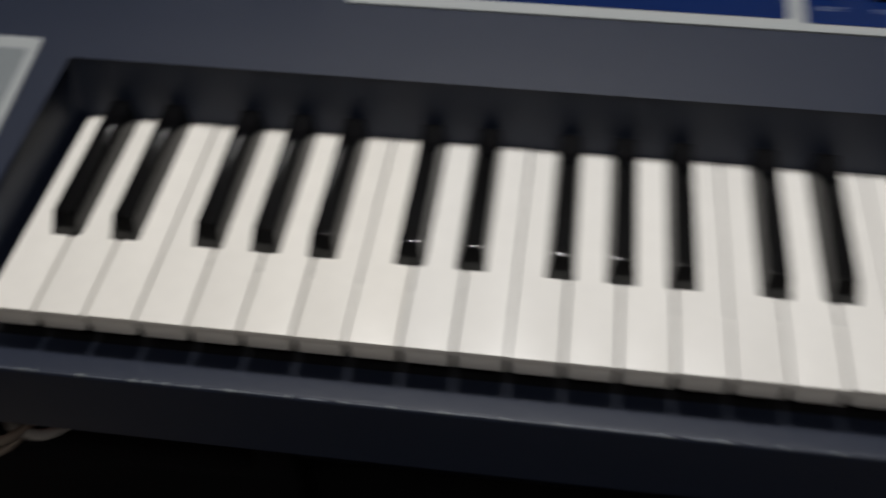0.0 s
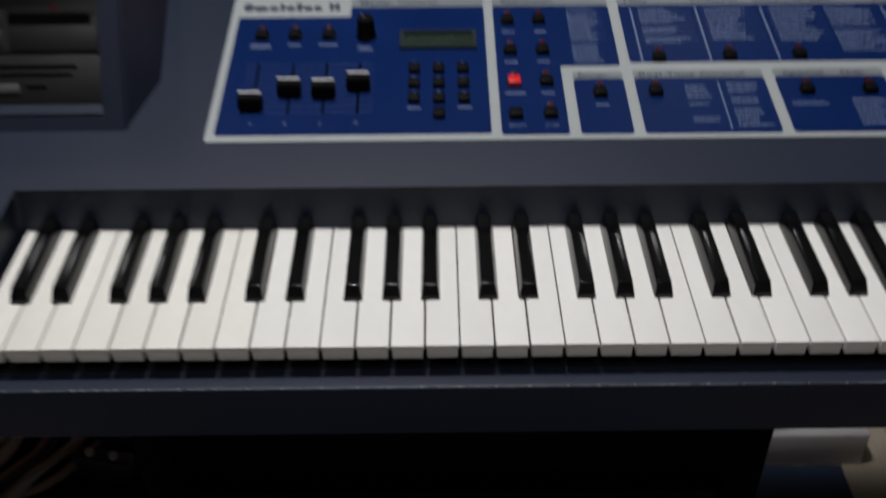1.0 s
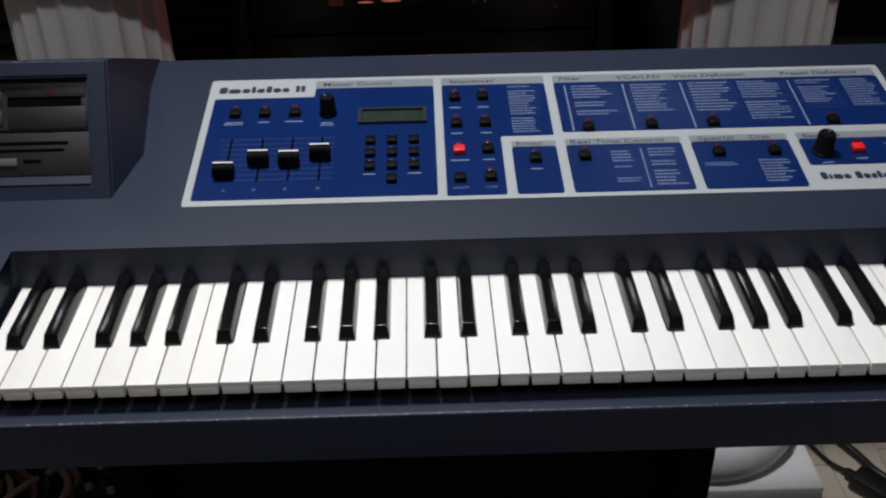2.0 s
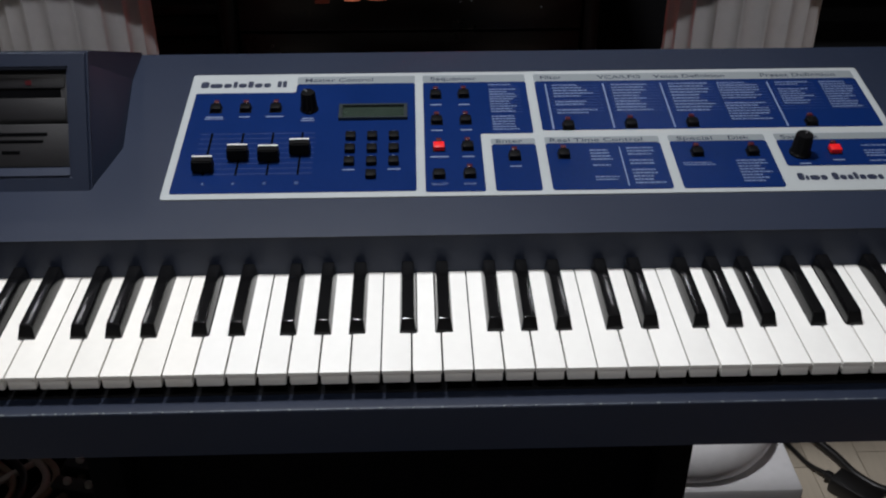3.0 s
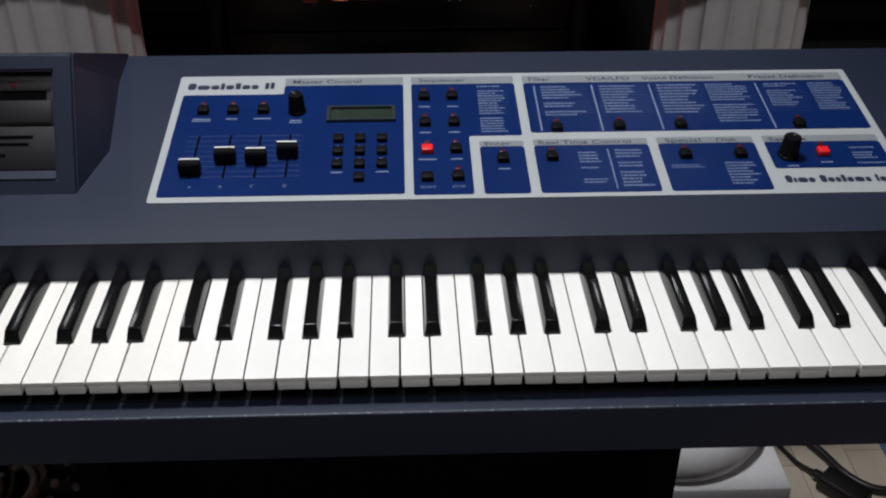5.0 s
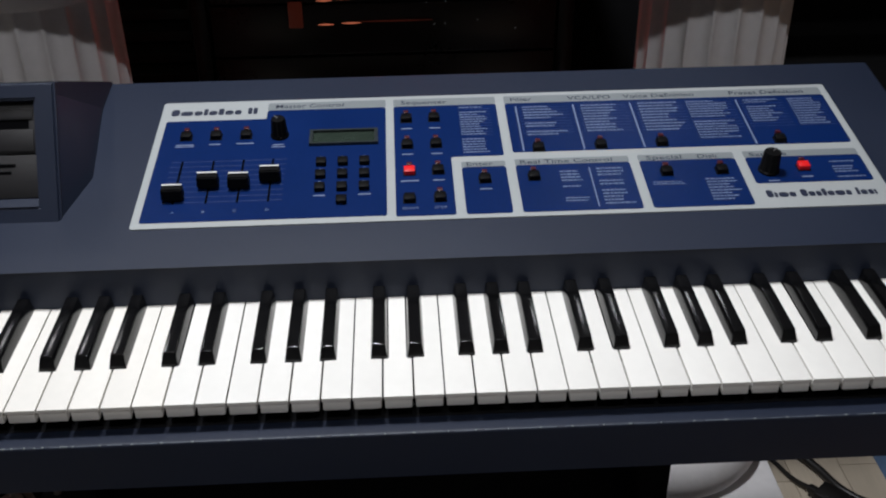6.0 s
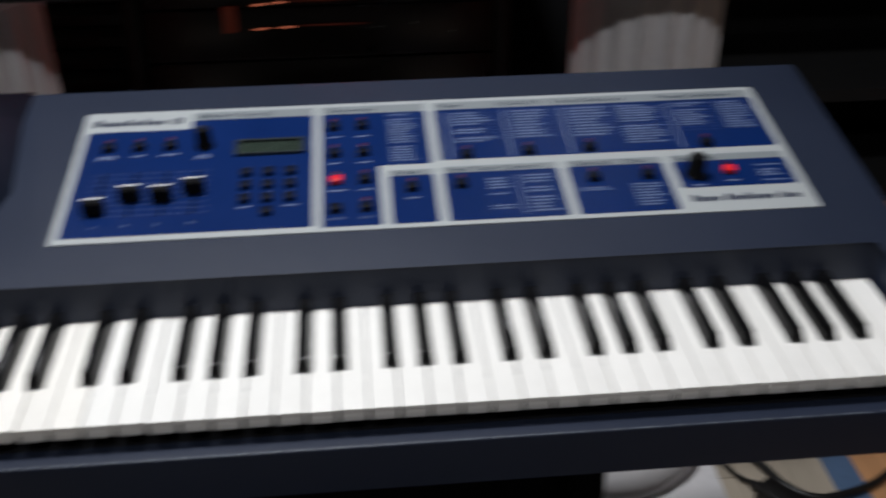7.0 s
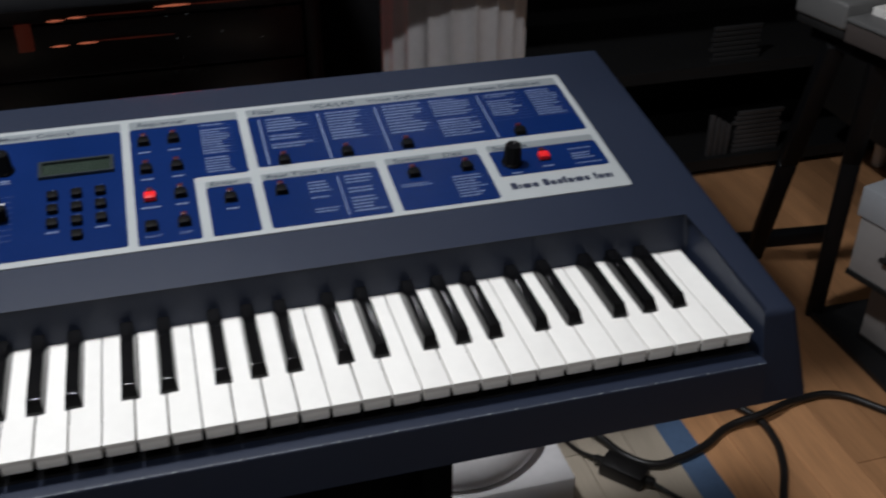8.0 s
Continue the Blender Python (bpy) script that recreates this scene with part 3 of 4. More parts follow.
# display, sunk behind its frame
bm = bmesh.new()
for x0, x1, y0, y1 in ((0.2845, 0.3515, 0.3285, 0.3310), (0.2845, 0.3515, 0.3065, 0.3085), (0.2845, 0.2880, 0.3085, 0.3285), (0.3480, 0.3515, 0.3085, 0.3285)):
    box(bm, x0, x1, pv(y0), pv(y1), 0.0015, 0.0048)
display = part("display", bm, LCD_FRAME, synth, "unlit grey-green text display", PANEL)
part("screen", boxed(0.2880, 0.3480, pv(0.3085), pv(0.3285), 0.0015, 0.0021), LCD_GLASS, display, "", PANEL)

# disk drive housing at the end of the panel
HX, HY0, HY1 = 0.0700, 0.2020, 0.2620
HZ0, HZ1 = top_z(HY0) - 0.002, 0.9045
DEEP = 0.011
FACE_DEG = math.degrees(math.atan2(HZ1 - HZ0, HY1 - HY0))
FS, FC = math.sin(radians(FACE_DEG)), math.cos(radians(FACE_DEG))
FACE = pose(0, HY0, HZ0, FACE_DEG)
BAY = FACE @ pose(0, 0, -DEEP)
FL = math.hypot(HZ1 - HZ0, HY1 - HY0)
B0, B1, BX0, BX1 = 0.0165, FL - 0.0155, -0.0970, 0.0505
bm = bmesh.new()
profile_x(bm, [(HY0 + DEEP * FS, HZ0 - DEEP * FC - 0.004), (HY1 + DEEP * FS, HZ1 - DEEP * 0.32), (BACK - 0.004, 0.8325), (BACK - 0.004, 0.80)], LEFT + 0.002, HX)
part("drive_housing", bm, CASE, synth, "raised slate-grey housing round the disk drives")
# flaring flank that runs out into the panel
bm = bmesh.new()
for co in ((HX - 0.002, HY0, HZ0), (HX - 0.002, HY1, HZ1 - 0.001), (HX - 0.006, BACK - 0.006, 0.8325), (0.0845, 0.268, top_z(0.268)), (0.0640, BACK - 0.006, top_z(BACK) - 0.001),
           (0.050, HY0 + 0.02, HZ0), (0.050, BACK - 0.006, 0.80)):
    bm.verts.new(co)
bmesh.ops.convex_hull(bm, input=bm.verts)
part("housing_flank", bm, CASE, synth)
# sill sloping up into the bay
bm = bmesh.new()
profile_x(bm, [(B0, -0.0005), (B0 + 0.0075, -DEEP + 0.002), (B0, -DEEP + 0.002)], BX0, BX1)
part("bay_sill", bm, CASE, synth, "", FACE)
bm = bmesh.new()
outer = [(LEFT + 0.002, 0.0), (HX, 0.0), (HX, FL), (LEFT + 0.002, FL)]
inner = [(BX0, B0), (BX1, B0), (BX1, B1), (BX0, B1)]
of, ob_ = [bm.verts.new((x, y, 0)) for x, y in outer], [bm.verts.new((x, y, -DEEP)) for x, y in outer]
nf, nb = [bm.verts.new((x, y, 0)) for x, y in inner], [bm.verts.new((x, y, -DEEP)) for x, y in inner]
for i in range(4):
    j = (i + 1) % 4
    bm.faces.new((of[i], of[j], nf[j], nf[i]))
    bm.faces.new((of[j], of[i], ob_[i], ob_[j]))
    bm.faces.new((nf[i], nf[j], nb[j], nb[i]))
bm.edges.ensure_lookup_table()
rim = [e for e in bm.edges if all(v.co.z == 0 for v in e.verts) and (all(v in of for v in e.verts) or all(v in nf for v in e.verts))]
bmesh.ops.bevel(bm, geom=rim, offset=0.0024, segments=3, affect="EDGES")
part("drive_bezel", bm, CASE, synth, "", FACE)
MID = (B0 + B1) / 2
part("bay_lining", boxed(BX0, BX1, B0, B1, 0.0, 0.0006), DRIVE_DARK, synth, "", BAY)


def drive(y0, y1, upper):
    m = BAY
    h = y1 - y0
    d = part("disk_drive", boxed(BX0 + 0.001, BX1 - 0.001, y0, y1, 0.0008, 0.0030, bevel=0.0008), DRIVE, synth, "charcoal floppy disk drive front", m)
    if upper:
        part("slot", boxed(BX0 + 0.006, BX1 - 0.007, y0 + h * 0.52, y0 + h * 0.70, 0.0030, 0.0034), SLOT_BLACK, d, "", m)
        part("latch", boxed(-0.0465, -0.0265, y0 + h * 0.56, y0 + h * 0.84, 0.003, 0.0048, bevel=0.001), DRIVE, d, "", m)
        part("latch", boxed(-0.0465, -0.0265, y0 + h * 0.12, y0 + h * 0.44, 0.003, 0.0048, bevel=0.001), DRIVE, d, "", m)
        part("latch_recess", boxed(-0.050, -0.022, y0 + h * 0.04, y0 + h * 0.96, 0.003, 0.0036), DRIVE_DARK, d, "", m)
        part("indicator", boxed(0.0130, 0.0185, y0 + h * 0.78, y0 + h * 0.88, 0.003, 0.0052), RED_OFF, d, "unlit red lamp", m)
        part("upper_face", boxed(-0.021, BX1 - 0.003, y0 + h * 0.71, y0 + h * 0.94, 0.003, 0.0046, bevel=0.0006), DRIVE, d, "", m)
        part("lower_face", boxed(-0.021, BX1 - 0.003, y0 + h * 0.04, y0 + h * 0.50, 0.003, 0.0046, bevel=0.0006), DRIVE, d, "", m)
    else:
        part("slot", boxed(BX0 + 0.006, 0.030, y0 + h * 0.72, y0 + h * 0.80, 0.0030, 0.0034), SLOT_BLACK, d, "", m)
        part("finger_recess", boxed(-0.055, 0.026, y0 + h * 0.56, y0 + h * 0.63, 0.0030, 0.0034), SLOT_BLACK, d, "", m)
        part("lever", boxed(-0.0460, -0.0160, y0 + h * 0.24, y0 + h * 0.42, 0.003, 0.0052, bevel=0.0008), DRIVE_GREY, d, "grey eject lever", m)
        part("notch", boxed(-0.0110, 0.0050, y0 + h * 0.30, y0 + h * 0.38, 0.0030, 0.0034), SLOT_BLACK, d, "", m)


drive(MID + 0.0008, B1 - 0.004, True)
# rubbed top edge of the housing, with the edge highlight painted as pale strips
bm = bmesh.new()
rng = random.Random(3)
x = LEFT + 0.006
while x < HX - 0.004:
    w, h = rng.uniform(0.004, 0.020), rng.uniform(0.0002, 0.0005)
    box(bm, x, min(x + w, HX - 0.003), FL - 0.0010 - h, FL - 0.0010 + h, -0.0008 - h, -0.0008 + h)
    x += w + rng.choice((0.0004, 0.002, 0.005))
tagged(part("worn_highlight", bm, EDGE, synth, "rubbed edge of the housing with its highlight painted in", FACE), kind="stuff")
drive(B0 + 0.0078, MID - 0.0008, False)

# white-edged plate left of the keys
WHEEL = pose(0, 0.146, top_z(0.146), TILT_DEG)
bm = bmesh.new()
prism(bm, rounded([(-0.132, -0.145), (-0.0190, -0.145), (-0.0190, 0.0), (-0.132, 0.0)], 0.003), 0.0, 0.0012)
wheels = part("wheel_plate", bm, PRINT_WHITE, synth, "white-edged plate beside the keys", WHEEL)
bm = bmesh.new()
prism(bm, rounded([(-0.127, -0.139), (-0.0240, -0.139), (-0.0240, -0.0085), (-0.127, -0.0085)], 0.003), 0.0012, 0.0015)
part("grey_field", bm, PRINT_GREY, wheels, "", WHEEL)

# ---- stand under the keyboard ----
stand = thing("keyboard_stand", pose(0.37, 0.2, 0.0), "black metal stand carrying the sampler keyboard", "stand")
for x in (0.030, 0.628):
    part("post", boxed(x - 0.018, x + 0.018, 0.182, 0.218, 0.02, 0.648, bevel=0.004), FELT_SHADE, stand)
    part("foot", boxed(x - 0.02, x + 0.02, 0.06, 0.40, 0.0, 0.03, bevel=0.006), METAL_BLACK, stand)
    part("arm", boxed(x - 0.02, x + 0.02, 0.02, 0.40, 0.648, 0.6865, bevel=0.004), METAL_BLACK, stand)
part("crossbar", boxed(0.048, 0.610, 0.19, 0.21, 0.32, 0.36, bevel=0.003), METAL_BLACK, stand)
# added sheet: its black stands for the shade below the keyboard
part("shade_sheet", boxed(0.014, 0.644, 0.222, 0.230, 0.03, 0.60, bevel=0.002), FELT_SHADE, stand, "added black sheet that stands for the dark under the keyboard")

# made-up sheet that covers the lit floor behind, where all is dark
single("curtain", boxed(-1.6, 0.94, 1.36, 1.38, 0.0, 1.7), FELT_SHADE, "added black sheet that fills the dark behind the instruments", "curtain", kind="structure")

# ---- columns and the shelf that they carry ----
def fluted_column(x, y):
    col = thing("fluted_column", pose(x, y, 0), "off-white fluted classical column carrying a black shelf", "column", "columns under the shelf")
    m = pose(x, y, 0)
    part("plinth", boxed(-0.166, 0.166, -0.166, 0.166, 0.0, 0.066, bevel=0.006), COLUMN, col, "", m)
    bm = bmesh.new()
    prof = [(0.142, 0.066), (0.153, 0.072), (0.159, 0.086), (0.158, 0.104), (0.147, 0.126), (0.126, 0.142), (0.116, 0.146), (0.116, 0.152), (0.108, 0.162), (0.104, 0.176)]
    lathe(bm, prof, 64)
    part("base", bm, COLUMN, col, "rounded moulded base", m)
    bm = bmesh.new()
    steps = 20 * 12
    lathe(bm, [(0.0985, 0.176), (0.0985, 0.22), (0.0980, 0.6), (0.0968, 0.858)], steps,
          lambda i, z: 1.0 if i % 12 in (0, 1) else 1.0 - 0.085 * math.sin(math.pi * (i % 12 - 1) / 11) ** 0.7)
    part("shaft", bm, COLUMN, col, "fluted shaft", m)
    bm = bmesh.new()
    lathe(bm, [(0.0968, 0.858), (0.103, 0.866), (0.106, 0.880), (0.112, 0.8965)], 48)
    part("capital", bm, COLUMN, col, "", m)


fluted_column(0.790, 0.690)
fluted_column(-0.078, 0.690)
single("shelf_board", boxed(-0.35, 1.05, 0.529, 0.98, 0.897, 0.927, bevel=0.003), SLAB, "black shelf board resting on two columns", "shelf")

# ---- gear in the dark behind the keyboard ----
rack = thing("equipment_rack", pose(0.36, 1.1, 0), "black equipment rack with glossy dark units", "rack")
part("cabinet", boxed(0.055, 0.655, 0.985, 1.30, 0.0, 0.94, bevel=0.004), GEAR, rack)
for i in range(10):
    z = 0.06 + i * 0.085
    u = part("rack_unit", boxed(0.085, 0.625, 0.962, 0.9795, z, z + 0.081, bevel=0.0015), GEAR, rack)
for x in (0.068, 0.640):
    part("rail", boxed(x - 0.012, x + 0.012, 0.956, 0.9795, 0.02, 0.93, bevel=0.002), GEAR, rack)
for x, z in ((0.420, 0.735), (0.450, 0.736), (0.432, 0.700), (0.449, 0.701), (0.500, 0.705), (0.560, 0.690)):
    part("indicator", boxed(x, x + 0.0018, 0.9600, 0.9625, z, z + 0.0016), DOT, rack, "tiny pale indicator light")
def glint(x0, x1, z, h, material, label):
    """Painted lamp reflection: glowing strip, thickest in its middle and running out to points."""
    bm = bmesh.new()
    rows = []
    for k in range(9):
        t = k / 8
        w = h * (0.12 + 0.88 * math.sin(math.pi * t) ** 1.5) / 2
        x = x0 + (x1 - x0) * t
        rows.append([bm.verts.new((x, y, z + dz)) for y, dz in ((0.9595, -w), (0.9595, w), (0.9625, w), (0.9625, -w))])
    for a, b in zip(rows, rows[1:]):
        for i in range(4):
            bm.faces.new((a[i], b[i], b[(i + 1) % 4], a[(i + 1) % 4]))
    bm.faces.new(rows[0])
    bm.faces.new(rows[-1][::-1])
    part("amber_reflection", bm, material, rack, label)


for x0, x1, z, h in ((0.250, 0.276, 0.743, 0.0028), (0.280, 0.306, 0.7455, 0.0026), (0.405, 0.462, 0.7520, 0.0030), (0.251, 0.276, 0.7045, 0.0024), (0.288, 0.318, 0.7060, 0.0026)):
    glint(x0, x1, z, h, AMBER, "amber lamp reflection drawn as a thin glowing strip")
for x0, x1, z, h in ((0.300, 0.420, 0.7470, 0.0022), (0.440, 0.560, 0.7520, 0.0024), (0.310, 0.430, 0.7080, 0.0022)):
    glint(x0, x1, z, h, AMBER_DIM, "dim amber reflection drawn as a glowing strip")
# faint reddish panel; its brightness is an added glow
part("amber_panel", boxed(0.206, 0.228, 0.9595, 0.9625, 0.700, 0.742, bevel=0.001), AMBER_DIM, rack, "dim reddish-amber panel with an added glow")

spk = thing("ribbed_cabinet", pose(0.03, 1.0, 0), "black ribbed cabinet standing behind the column", "cabinet")
part("body", boxed(-0.40, 0.050, 1.00, 1.2, 0.0, 0.93, bevel=0.004), GEAR, spk)
for i in range(14):
    part("rib", boxed(-0.38, 0.045, 0.990, 1.002, 0.40 + i * 0.036, 0.418 + i * 0.036, bevel=0.003), METAL_BLACK, spk)

# black storage unit further back, with dim stacks in it
unit = thing("storage_unit", pose(1.6, 1.7, 0), "tall black storage unit with dim stacks inside", "storage unit")
part("back", boxed(0.95, 2.9, 1.90, 1.92, 0.0, 1.5), STORE_BLACK, unit)
part("side", boxed(0.95, 0.97, 1.52, 1.90, 0.0, 1.5), STORE_BLACK, unit)
part("side", boxed(2.88, 2.90, 1.52, 1.90, 0.0, 1.5), STORE_BLACK, unit)
for z in (0.02, 0.28, 0.60, 0.92, 1.25):
    part("shelf", boxed(0.97, 2.88, 1.52, 1.90, z, z + 0.03), STORE_BLACK, unit)
rng = random.Random(5)


def stack_of_cases(x, y, z, n, w, label, material=PAPER):
    pile = thing("case_stack", pose(x, y, z), label, "stack")
    for i in range(n):
        dx = rng.uniform(-0.006, 0.006)
        part("flat_case", boxed(x + dx, x + w + dx, y, y + 0.010, z + i * 0.013, z + i * 0.013 + 0.0105, bevel=0.001), material, pile)


stack_of_cases(1.80, 1.54, 0.05, 9, 0.13, "dim stack of flat cases on the black shelf")
stack_of_cases(1.70, 1.54, 0.31, 7, 0.13, "dim stack of flat cases on the upper shelf", DIM_PAPER)
bin_ = thing("file_holder", pose(1.74, 1.55, 0.05), "dim grey upright file holder on the shelf", "file holder")
for k in range(4):
    part("divider", boxed(1.725 + 0.016 * k, 1.737 + 0.016 * k, 1.535, 1.548, 0.05, 0.165 - 0.01 * k, bevel=0.001), PAPER, bin_)

# ---- second keyboard on its black stand ----
KB2 = pose(1.492, 0.757, 0.70, 0, 0, -79.4)
kb2 = thing("pale_keyboard", KB2, "pale grey keyboard standing on a black stand", "keyboard")
bm = bmesh.new()
profile_x(bm, [(0.052, -0.042), (0.052, -0.012), (0.19, -0.012), (0.19, 0.020), (0.36, 0.045), (0.36, -0.042)], -0.036, 0.90)
part("case", bm, GREY_CASE, kb2, "", KB2)
part("front_lip", boxed(-0.036, 0.90, 0.0, 0.050, -0.012, -0.004, bevel=0.003), GREY_CASE, kb2, "pale front ledge", KB2)
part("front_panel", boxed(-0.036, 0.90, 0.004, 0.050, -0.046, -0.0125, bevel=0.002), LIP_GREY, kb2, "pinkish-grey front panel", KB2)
bm = boxed(-0.152, -0.037, 0.0, 0.36, -0.030, 0.016, bevel=0.007, segments=3)
part("end_block", bm, GREY_CASE, kb2, "", KB2)
part("jack_recess", boxed(-0.149, -0.040, 0.006, 0.35, -0.046, -0.0305, bevel=0.002), DRIVE_DARK, kb2, "dark socket recess", KB2)
for i in range(36):
    part("white_key", boxed(-0.034 + i * 0.0236, -0.0112 + i * 0.0236, 0.054, 0.187, -0.010, 0.006, bevel=0.0007, segments=1), IVORY, kb2, "", KB2)
for i in range(35):
    if i % 7 in (0, 1, 3, 4, 5):
        part("black_key", boxed(-0.017 + i * 0.0236, -0.0045 + i * 0.0236, 0.101, 0.187, 0.006, 0.018, bevel=0.001, segments=1), EBONY, kb2, "", KB2)


def bar(bm, a, b, w):
    """A square bar from a to b."""
    a, b = Vector(a), Vector(b)
    d = b - a
    m = Matrix.Translation(a) @ d.to_track_quat("Z", "Y").to_matrix().to_4x4()
    return box(bm, -w, w, -w, w, 0, d.length, bevel=w * 0.25, m=m)


st2 = thing("black_stand", pose(1.75, 1.0, 0), "black metal folding stand under the pale keyboard", "stand")
part("leg", bar(bmesh.new(), (1.646, 1.147, 0.0), (1.560, 0.970, 0.340), 0.017), METAL_BLACK, st2)
part("leg", bar(bmesh.new(), (1.650, 0.905, 0.0), (1.600, 0.840, 0.400), 0.017), METAL_BLACK, st2)
part("leg", bar(bmesh.new(), (1.560, 0.970, 0.340), (1.520, 0.850, 0.630), 0.017), METAL_BLACK, st2)
part("leg", bar(bmesh.new(), (1.600, 0.840, 0.400), (1.545, 0.760, 0.630), 0.017), METAL_BLACK, st2)
part("leg", bar(bmesh.new(), (2.05, 0.20, 0.0), (1.78, 0.15, 0.630), 0.017), METAL_BLACK, st2)
part("crossbar", bar(bmesh.new(), (1.625, 1.185, 0.017), (1.860, 1.160, 0.017), 0.016), METAL_BLACK, st2)
part("top_bar", bar(bmesh.new(), (1.515, 0.900, 0.637), (1.700, -0.05, 0.637), 0.0165), METAL_BLACK, st2)
part("top_bar", bar(bmesh.new(), (1.780, 0.900, 0.637), (1.900, 0.00, 0.637), 0.0165), METAL_BLACK, st2)
pale = thing("pale_stool", pose(2.17, 1.4, 0), "pale metal tube legs of a stool in the dark", "stool")
for a, b in (((2.197, 1.458, 0.0), (2.184, 1.456, 0.19)), ((2.215, 1.409, 0.0), (2.187, 1.405, 0.19))):
    part("leg", bar(bmesh.new(), a, b, 0.012), COLUMN, pale)
# added black block: hides the leg tops, where only darkness shows
part("seat_filler", boxed(1.98, 2.28, 1.20, 1.48, 0.19, 0.437, bevel=0.02), STORE_BLACK, pale, "thick black seat block added to fill the dark above the legs")

# ---- cartons on a black board ----
single("black_mat", boxed(1.632, 2.35, 0.25, 0.905, 0.0003, 0.014, bevel=0.002), SLAB, "black board lying on the floor under the cartons", "board")


def carton(m, w, d, h, label):
    c = thing("storage_carton", m, label, "box", "stacked cartons")
    part("body", boxed(0, w, 0, d, 0, h - 0.055, bevel=0.003), CARTON, c, "", m)
    part("lid", boxed(-0.006, w + 0.006, -0.006, d + 0.006, h - 0.060, h, bevel=0.004), CARTON_TOP, c, "grey lid", m)
    part("base_trim", boxed(-0.003, w + 0.003, -0.003, d + 0.003, 0.0, 0.012, bevel=0.002), DRIVE_DARK, c, "black base trim", m)
    part("lid_slot", boxed(w * 0.25, w * 0.55, 0.004, 0.012, h, h + 0.0015), DRIVE_DARK, c, "dark slot in the lid", m)
    part("hand_hole", boxed(w * 0.22, w * 0.70, -0.008, -0.004, h * 0.38, h * 0.50, bevel=0.002), DRIVE_DARK, c, "dark hand slot", m)
    part("handle", boxed(w * 0.20, w * 0.72, -0.016, -0.006, h * 0.36, h * 0.41, bevel=0.003), DRIVE_DARK, c, "black handle", m)
    return c


carton(pose(1.674, 0.790, 0.014, 0, 0, -80), 0.33, 0.30, 0.185, "grey-white storage carton with a black handle, on a black board")
carton(pose(1.584, 0.762, 0.201, 0, 0, -76), 0.33, 0.30, 0.185, "grey-white storage carton with a black handle, stacked on another")

# ---- cables on the floor ----
tube("power_cable", [(1.035, 0.70, 0.012), (1.060, 0.655, 0.010), (1.085, 0.600, 0.010), (1.121, 0.570, 0.010), (1.170, 0.572, 0.010), (1.225, 0.588, 0.010), (1.290, 0.622, 0.010), (1.363, 0.628, 0.020),
                     (1.450, 0.655, 0.010), (1.529, 0.651, 0.010), (1.590, 0.590, 0.010), (1.640, 0.500, 0.022), (1.70, 0.36, 0.024)], 0.0072, RUBBER, "thick black power cable curling over the floor")
tube("power_cable", [(1.25, 0.76, 0.010), (1.31, 0.70, 0.010), (1.355, 0.635, 0.0075), (1.358, 0.58, 0.0075), (1.340, 0.52, 0.0075), (1.300, 0.451, 0.0075), (1.22, 0.33, 0.0075)], 0.0072, RUBBER,
     "black cable running under the keyboard across the boards")
tube("thin_cord", [(0.97, 0.74, 0.005), (0.995, 0.68, 0.005), (1.012, 0.635, 0.008), (1.030, 0.606, 0.015)], 0.0038, RUBBER, "thin black cord of a power adapter")
tube("thin_cord", [(1.096, 0.527, 0.015), (1.125, 0.492, 0.008), (1.17, 0.44, 0.005), (1.24, 0.36, 0.005)], 0.0038, RUBBER, "thin black cord of a power adapter")
AD = pose(1.063, 0.566, 0.0, 0, 0, -49)
adapter = thing("power_adapter", AD, "small black power adapter lying on the floor", "power adapter")
part("body", boxed(-0.040, 0.040, -0.021, 0.021, 0.0, 0.030, bevel=0.006), RUBBER, adapter, "", AD)
part("strain_relief", boxed(0.038, 0.056, -0.007, 0.007, 0.008, 0.021, bevel=0.003), RUBBER, adapter, "", AD)
part("strain_relief", boxed(-0.056, -0.038, -0.007, 0.007, 0.008, 0.021, bevel=0.003), RUBBER, adapter, "", AD)

# black case added to fill the dark under the keyboard's end, cables heaped on it
amp = thing("filler_case", pose(-0.2, 0.35, 0), "added black case that fills the dark under the keyboard", "case")
part("body", boxed(-0.55, 0.006, 0.20, 0.505, 0.012, 0.26, bevel=0.006), FELT_SHADE, amp)
for x in (-0.50, -0.05):
    part("foot", boxed(x - 0.02, x + 0.02, 0.24, 0.28, 0.0, 0.014), RUBBER, amp)
rng = random.Random(9)
for k in range(14):
    x, y = -0.285 + 0.018 * k * 0.7 + rng.uniform(-0.02, 0.02), 0.30 + rng.uniform(-0.04, 0.06)
    r = 0.004 + 0.002 * rng.random()
    z = 0.262 + r + 0.006 * (k % 4)
    pts = [(x - 0.14, y + rng.uniform(-0.05, 0.12), z), (x - 0.06, y - 0.05 + rng.uniform(-0.02, 0.02), z), (x + rng.uniform(-0.02, 0.02), y, z + 0.010), (x + 0.035, y + 0.08, z + 0.004), (x - 0.02, y + 0.15, z)]
    mat, label = ((TAN, "tan cable in a heap on the black case"), (PALE_CABLE, "pale cable in a heap on the black case"), (RUBBER, "black cable in a heap on the black case"))[(1, 0, 2, 0, 1)[k % 5]]
    tube("coiled_cable", pts, r, mat, label)

# small effect boxes in a row beside the cables
BOX_GREY = surface("dark_grey_box_paint", (0.030, 0.032, 0.038), 0.5, vary=0.15, scale=30, fine=200)


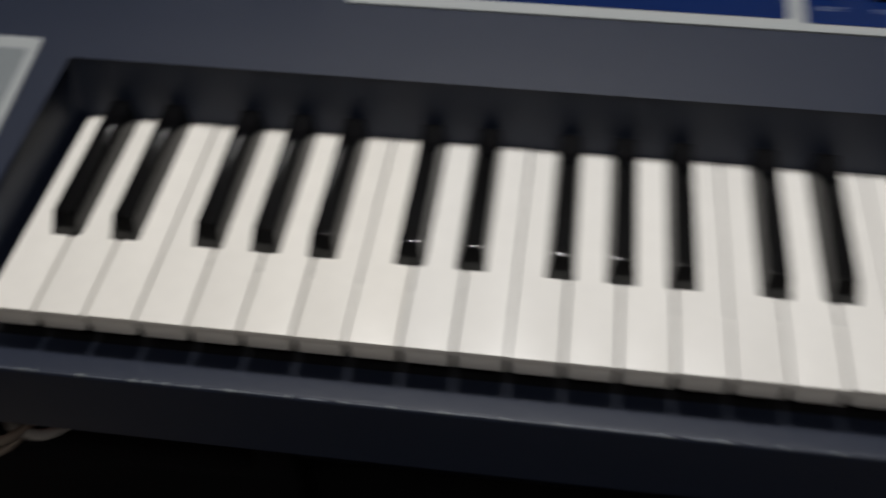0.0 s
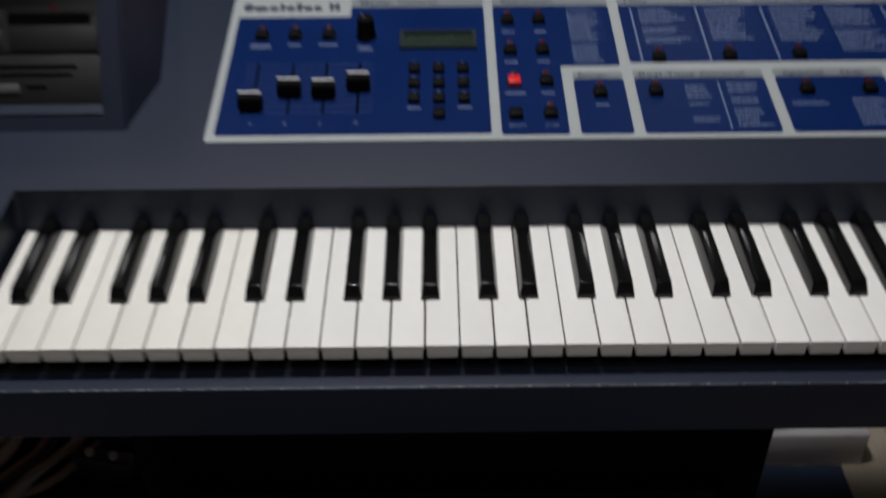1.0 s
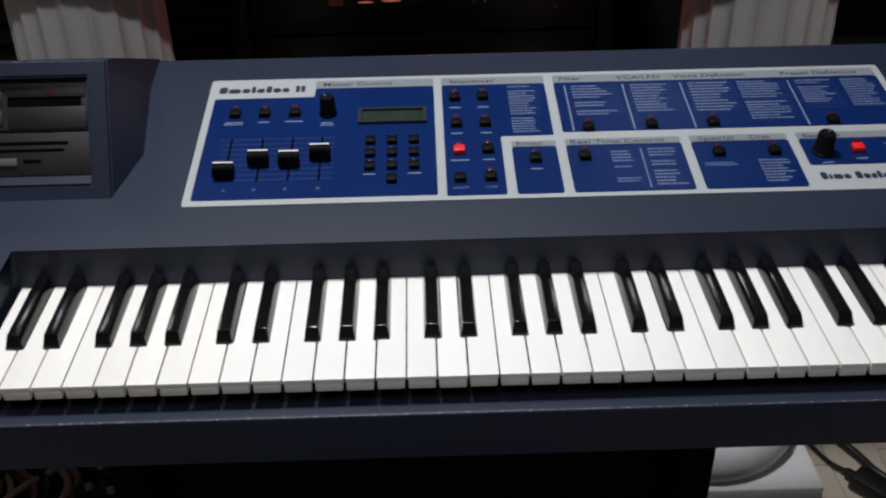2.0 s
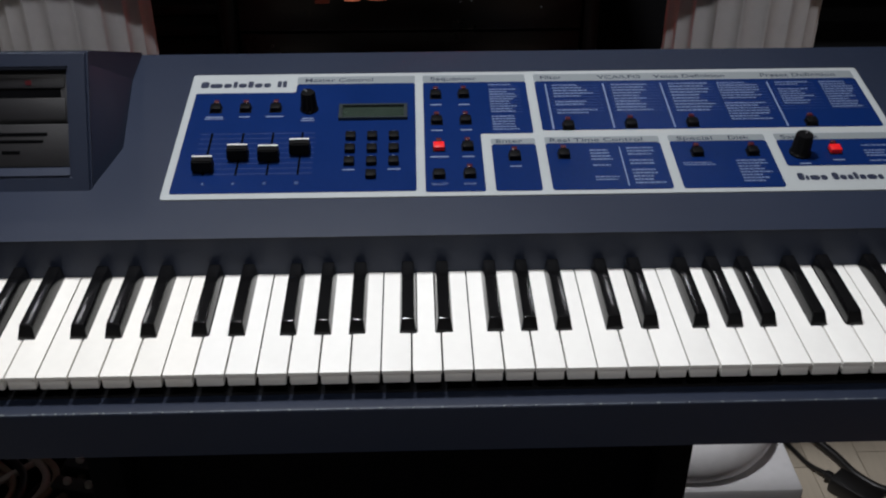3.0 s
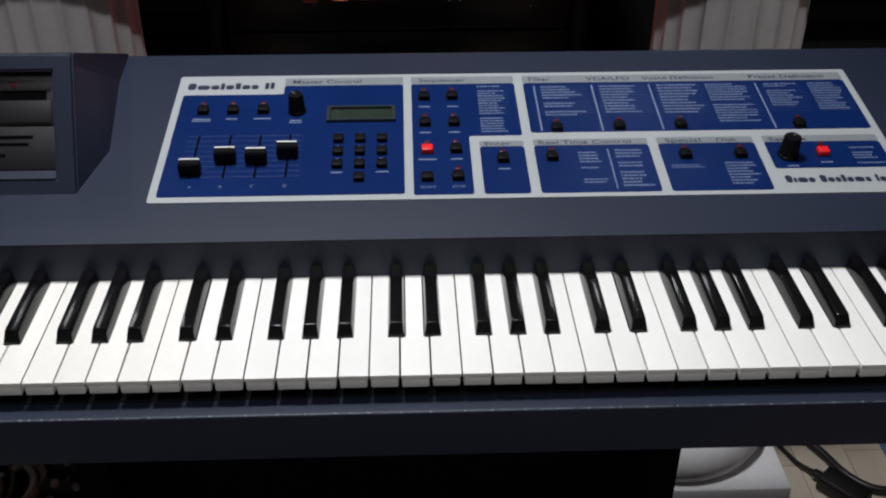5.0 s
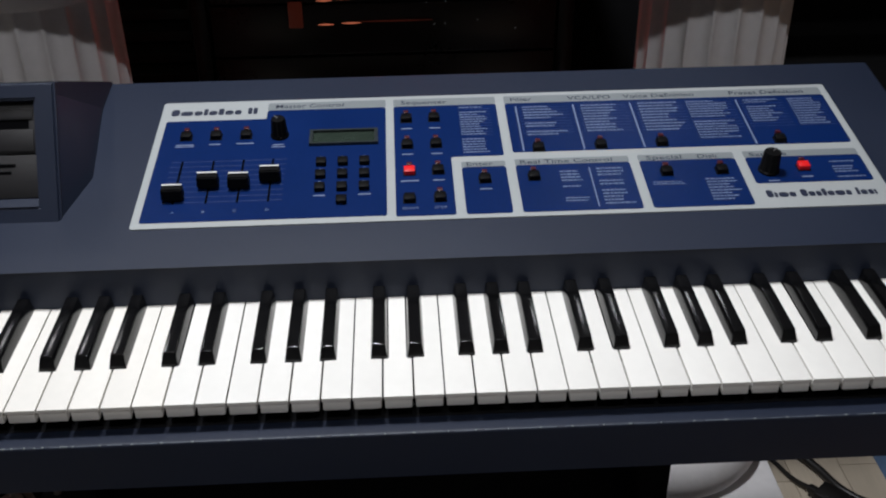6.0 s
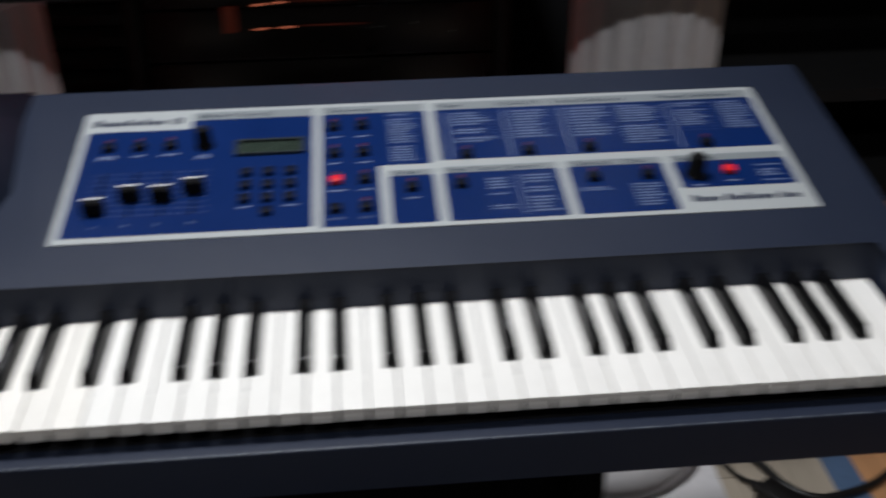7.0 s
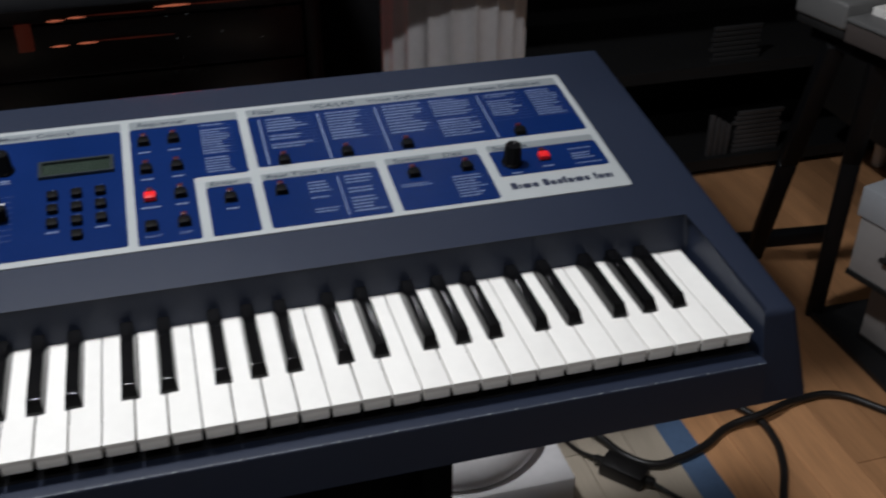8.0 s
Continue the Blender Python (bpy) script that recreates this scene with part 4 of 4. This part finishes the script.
def effect_box(x, y, turn):
    m = pose(x, y, 0.26, 0, 0, turn)
    ob = thing("effect_box", m, "small dark grey effect box with two pale knobs", "effect box", "effect boxes on the case")
    part("body", boxed(-0.036, 0.036, -0.011, 0.011, 0.0, 0.036, bevel=0.003), BOX_GREY, ob, "", m)
    for k in (-0.016, 0.014):
        bm = bmesh.new()
        lathe(bm, [(0.0052, 0.0), (0.0050, 0.005), (0.0040, 0.0065), (0.001, 0.0068)], 16)
        part("knob", bm, PALE_CABLE, ob, "pale knob", m @ pose(k, 0.0, 0.036))


for x, y, turn in ((-0.066, 0.378, -12), (-0.072, 0.340, -14), (-0.078, 0.302, -12)):
    effect_box(x, y, turn)

# ---- keys of the sampler keyboard ----
WHITE = {k: white_key(k) for k in "CDEFGABL"}
YELLOWED = {k: white_key(k, AGED) for k in "CDEFGAB"}
for i in range(36):
    kind = "L" if i == 35 else "CDEFGAB"[i % 7]
    old = i < 8
    part("white_key", (YELLOWED if old else WHITE)[kind], AGED if old else IVORY, synth, "slightly yellowed white key" if old else "", pose(i * PITCH, 0, KEY_Z + random.uniform(-0.0003, 0.0002)))
BLACK = black_key()
for i in range(1, 36):
    k = i % 7
    if k in (1, 2, 4, 5, 6):
        off = {1: -0.0028, 2: 0.0028, 4: -0.0038, 5: 0.0, 6: 0.0038}[k]
        part("black_key", BLACK, EBONY, synth, "", pose(i * PITCH + off, HEAD - 0.0005, KEY_Z + random.uniform(-0.0004, 0.0002)))

# ---- floor boards ----
rng = random.Random(21)
BW = 0.0905


def lay_boards(first, count, material, low, high):
    for i in range(count):
        x = first + i * BW
        y = -1.0 - rng.uniform(0, 0.8)
        while y < 2.5:
            y1 = min(y + rng.uniform(low, high), 2.58)
            part("board", boxed(x + 0.0006, x + BW - 0.0006, y + 0.0006, y1 - 0.0006, -0.012, 0.0, bevel=0.0008, segments=1), material, floor)
            y = y1


lay_boards(1.1965, 14, WOOD, 1.2, 2.2)
lay_boards(0.9250, 3, PALE_FLOOR, 1.6, 2.6)
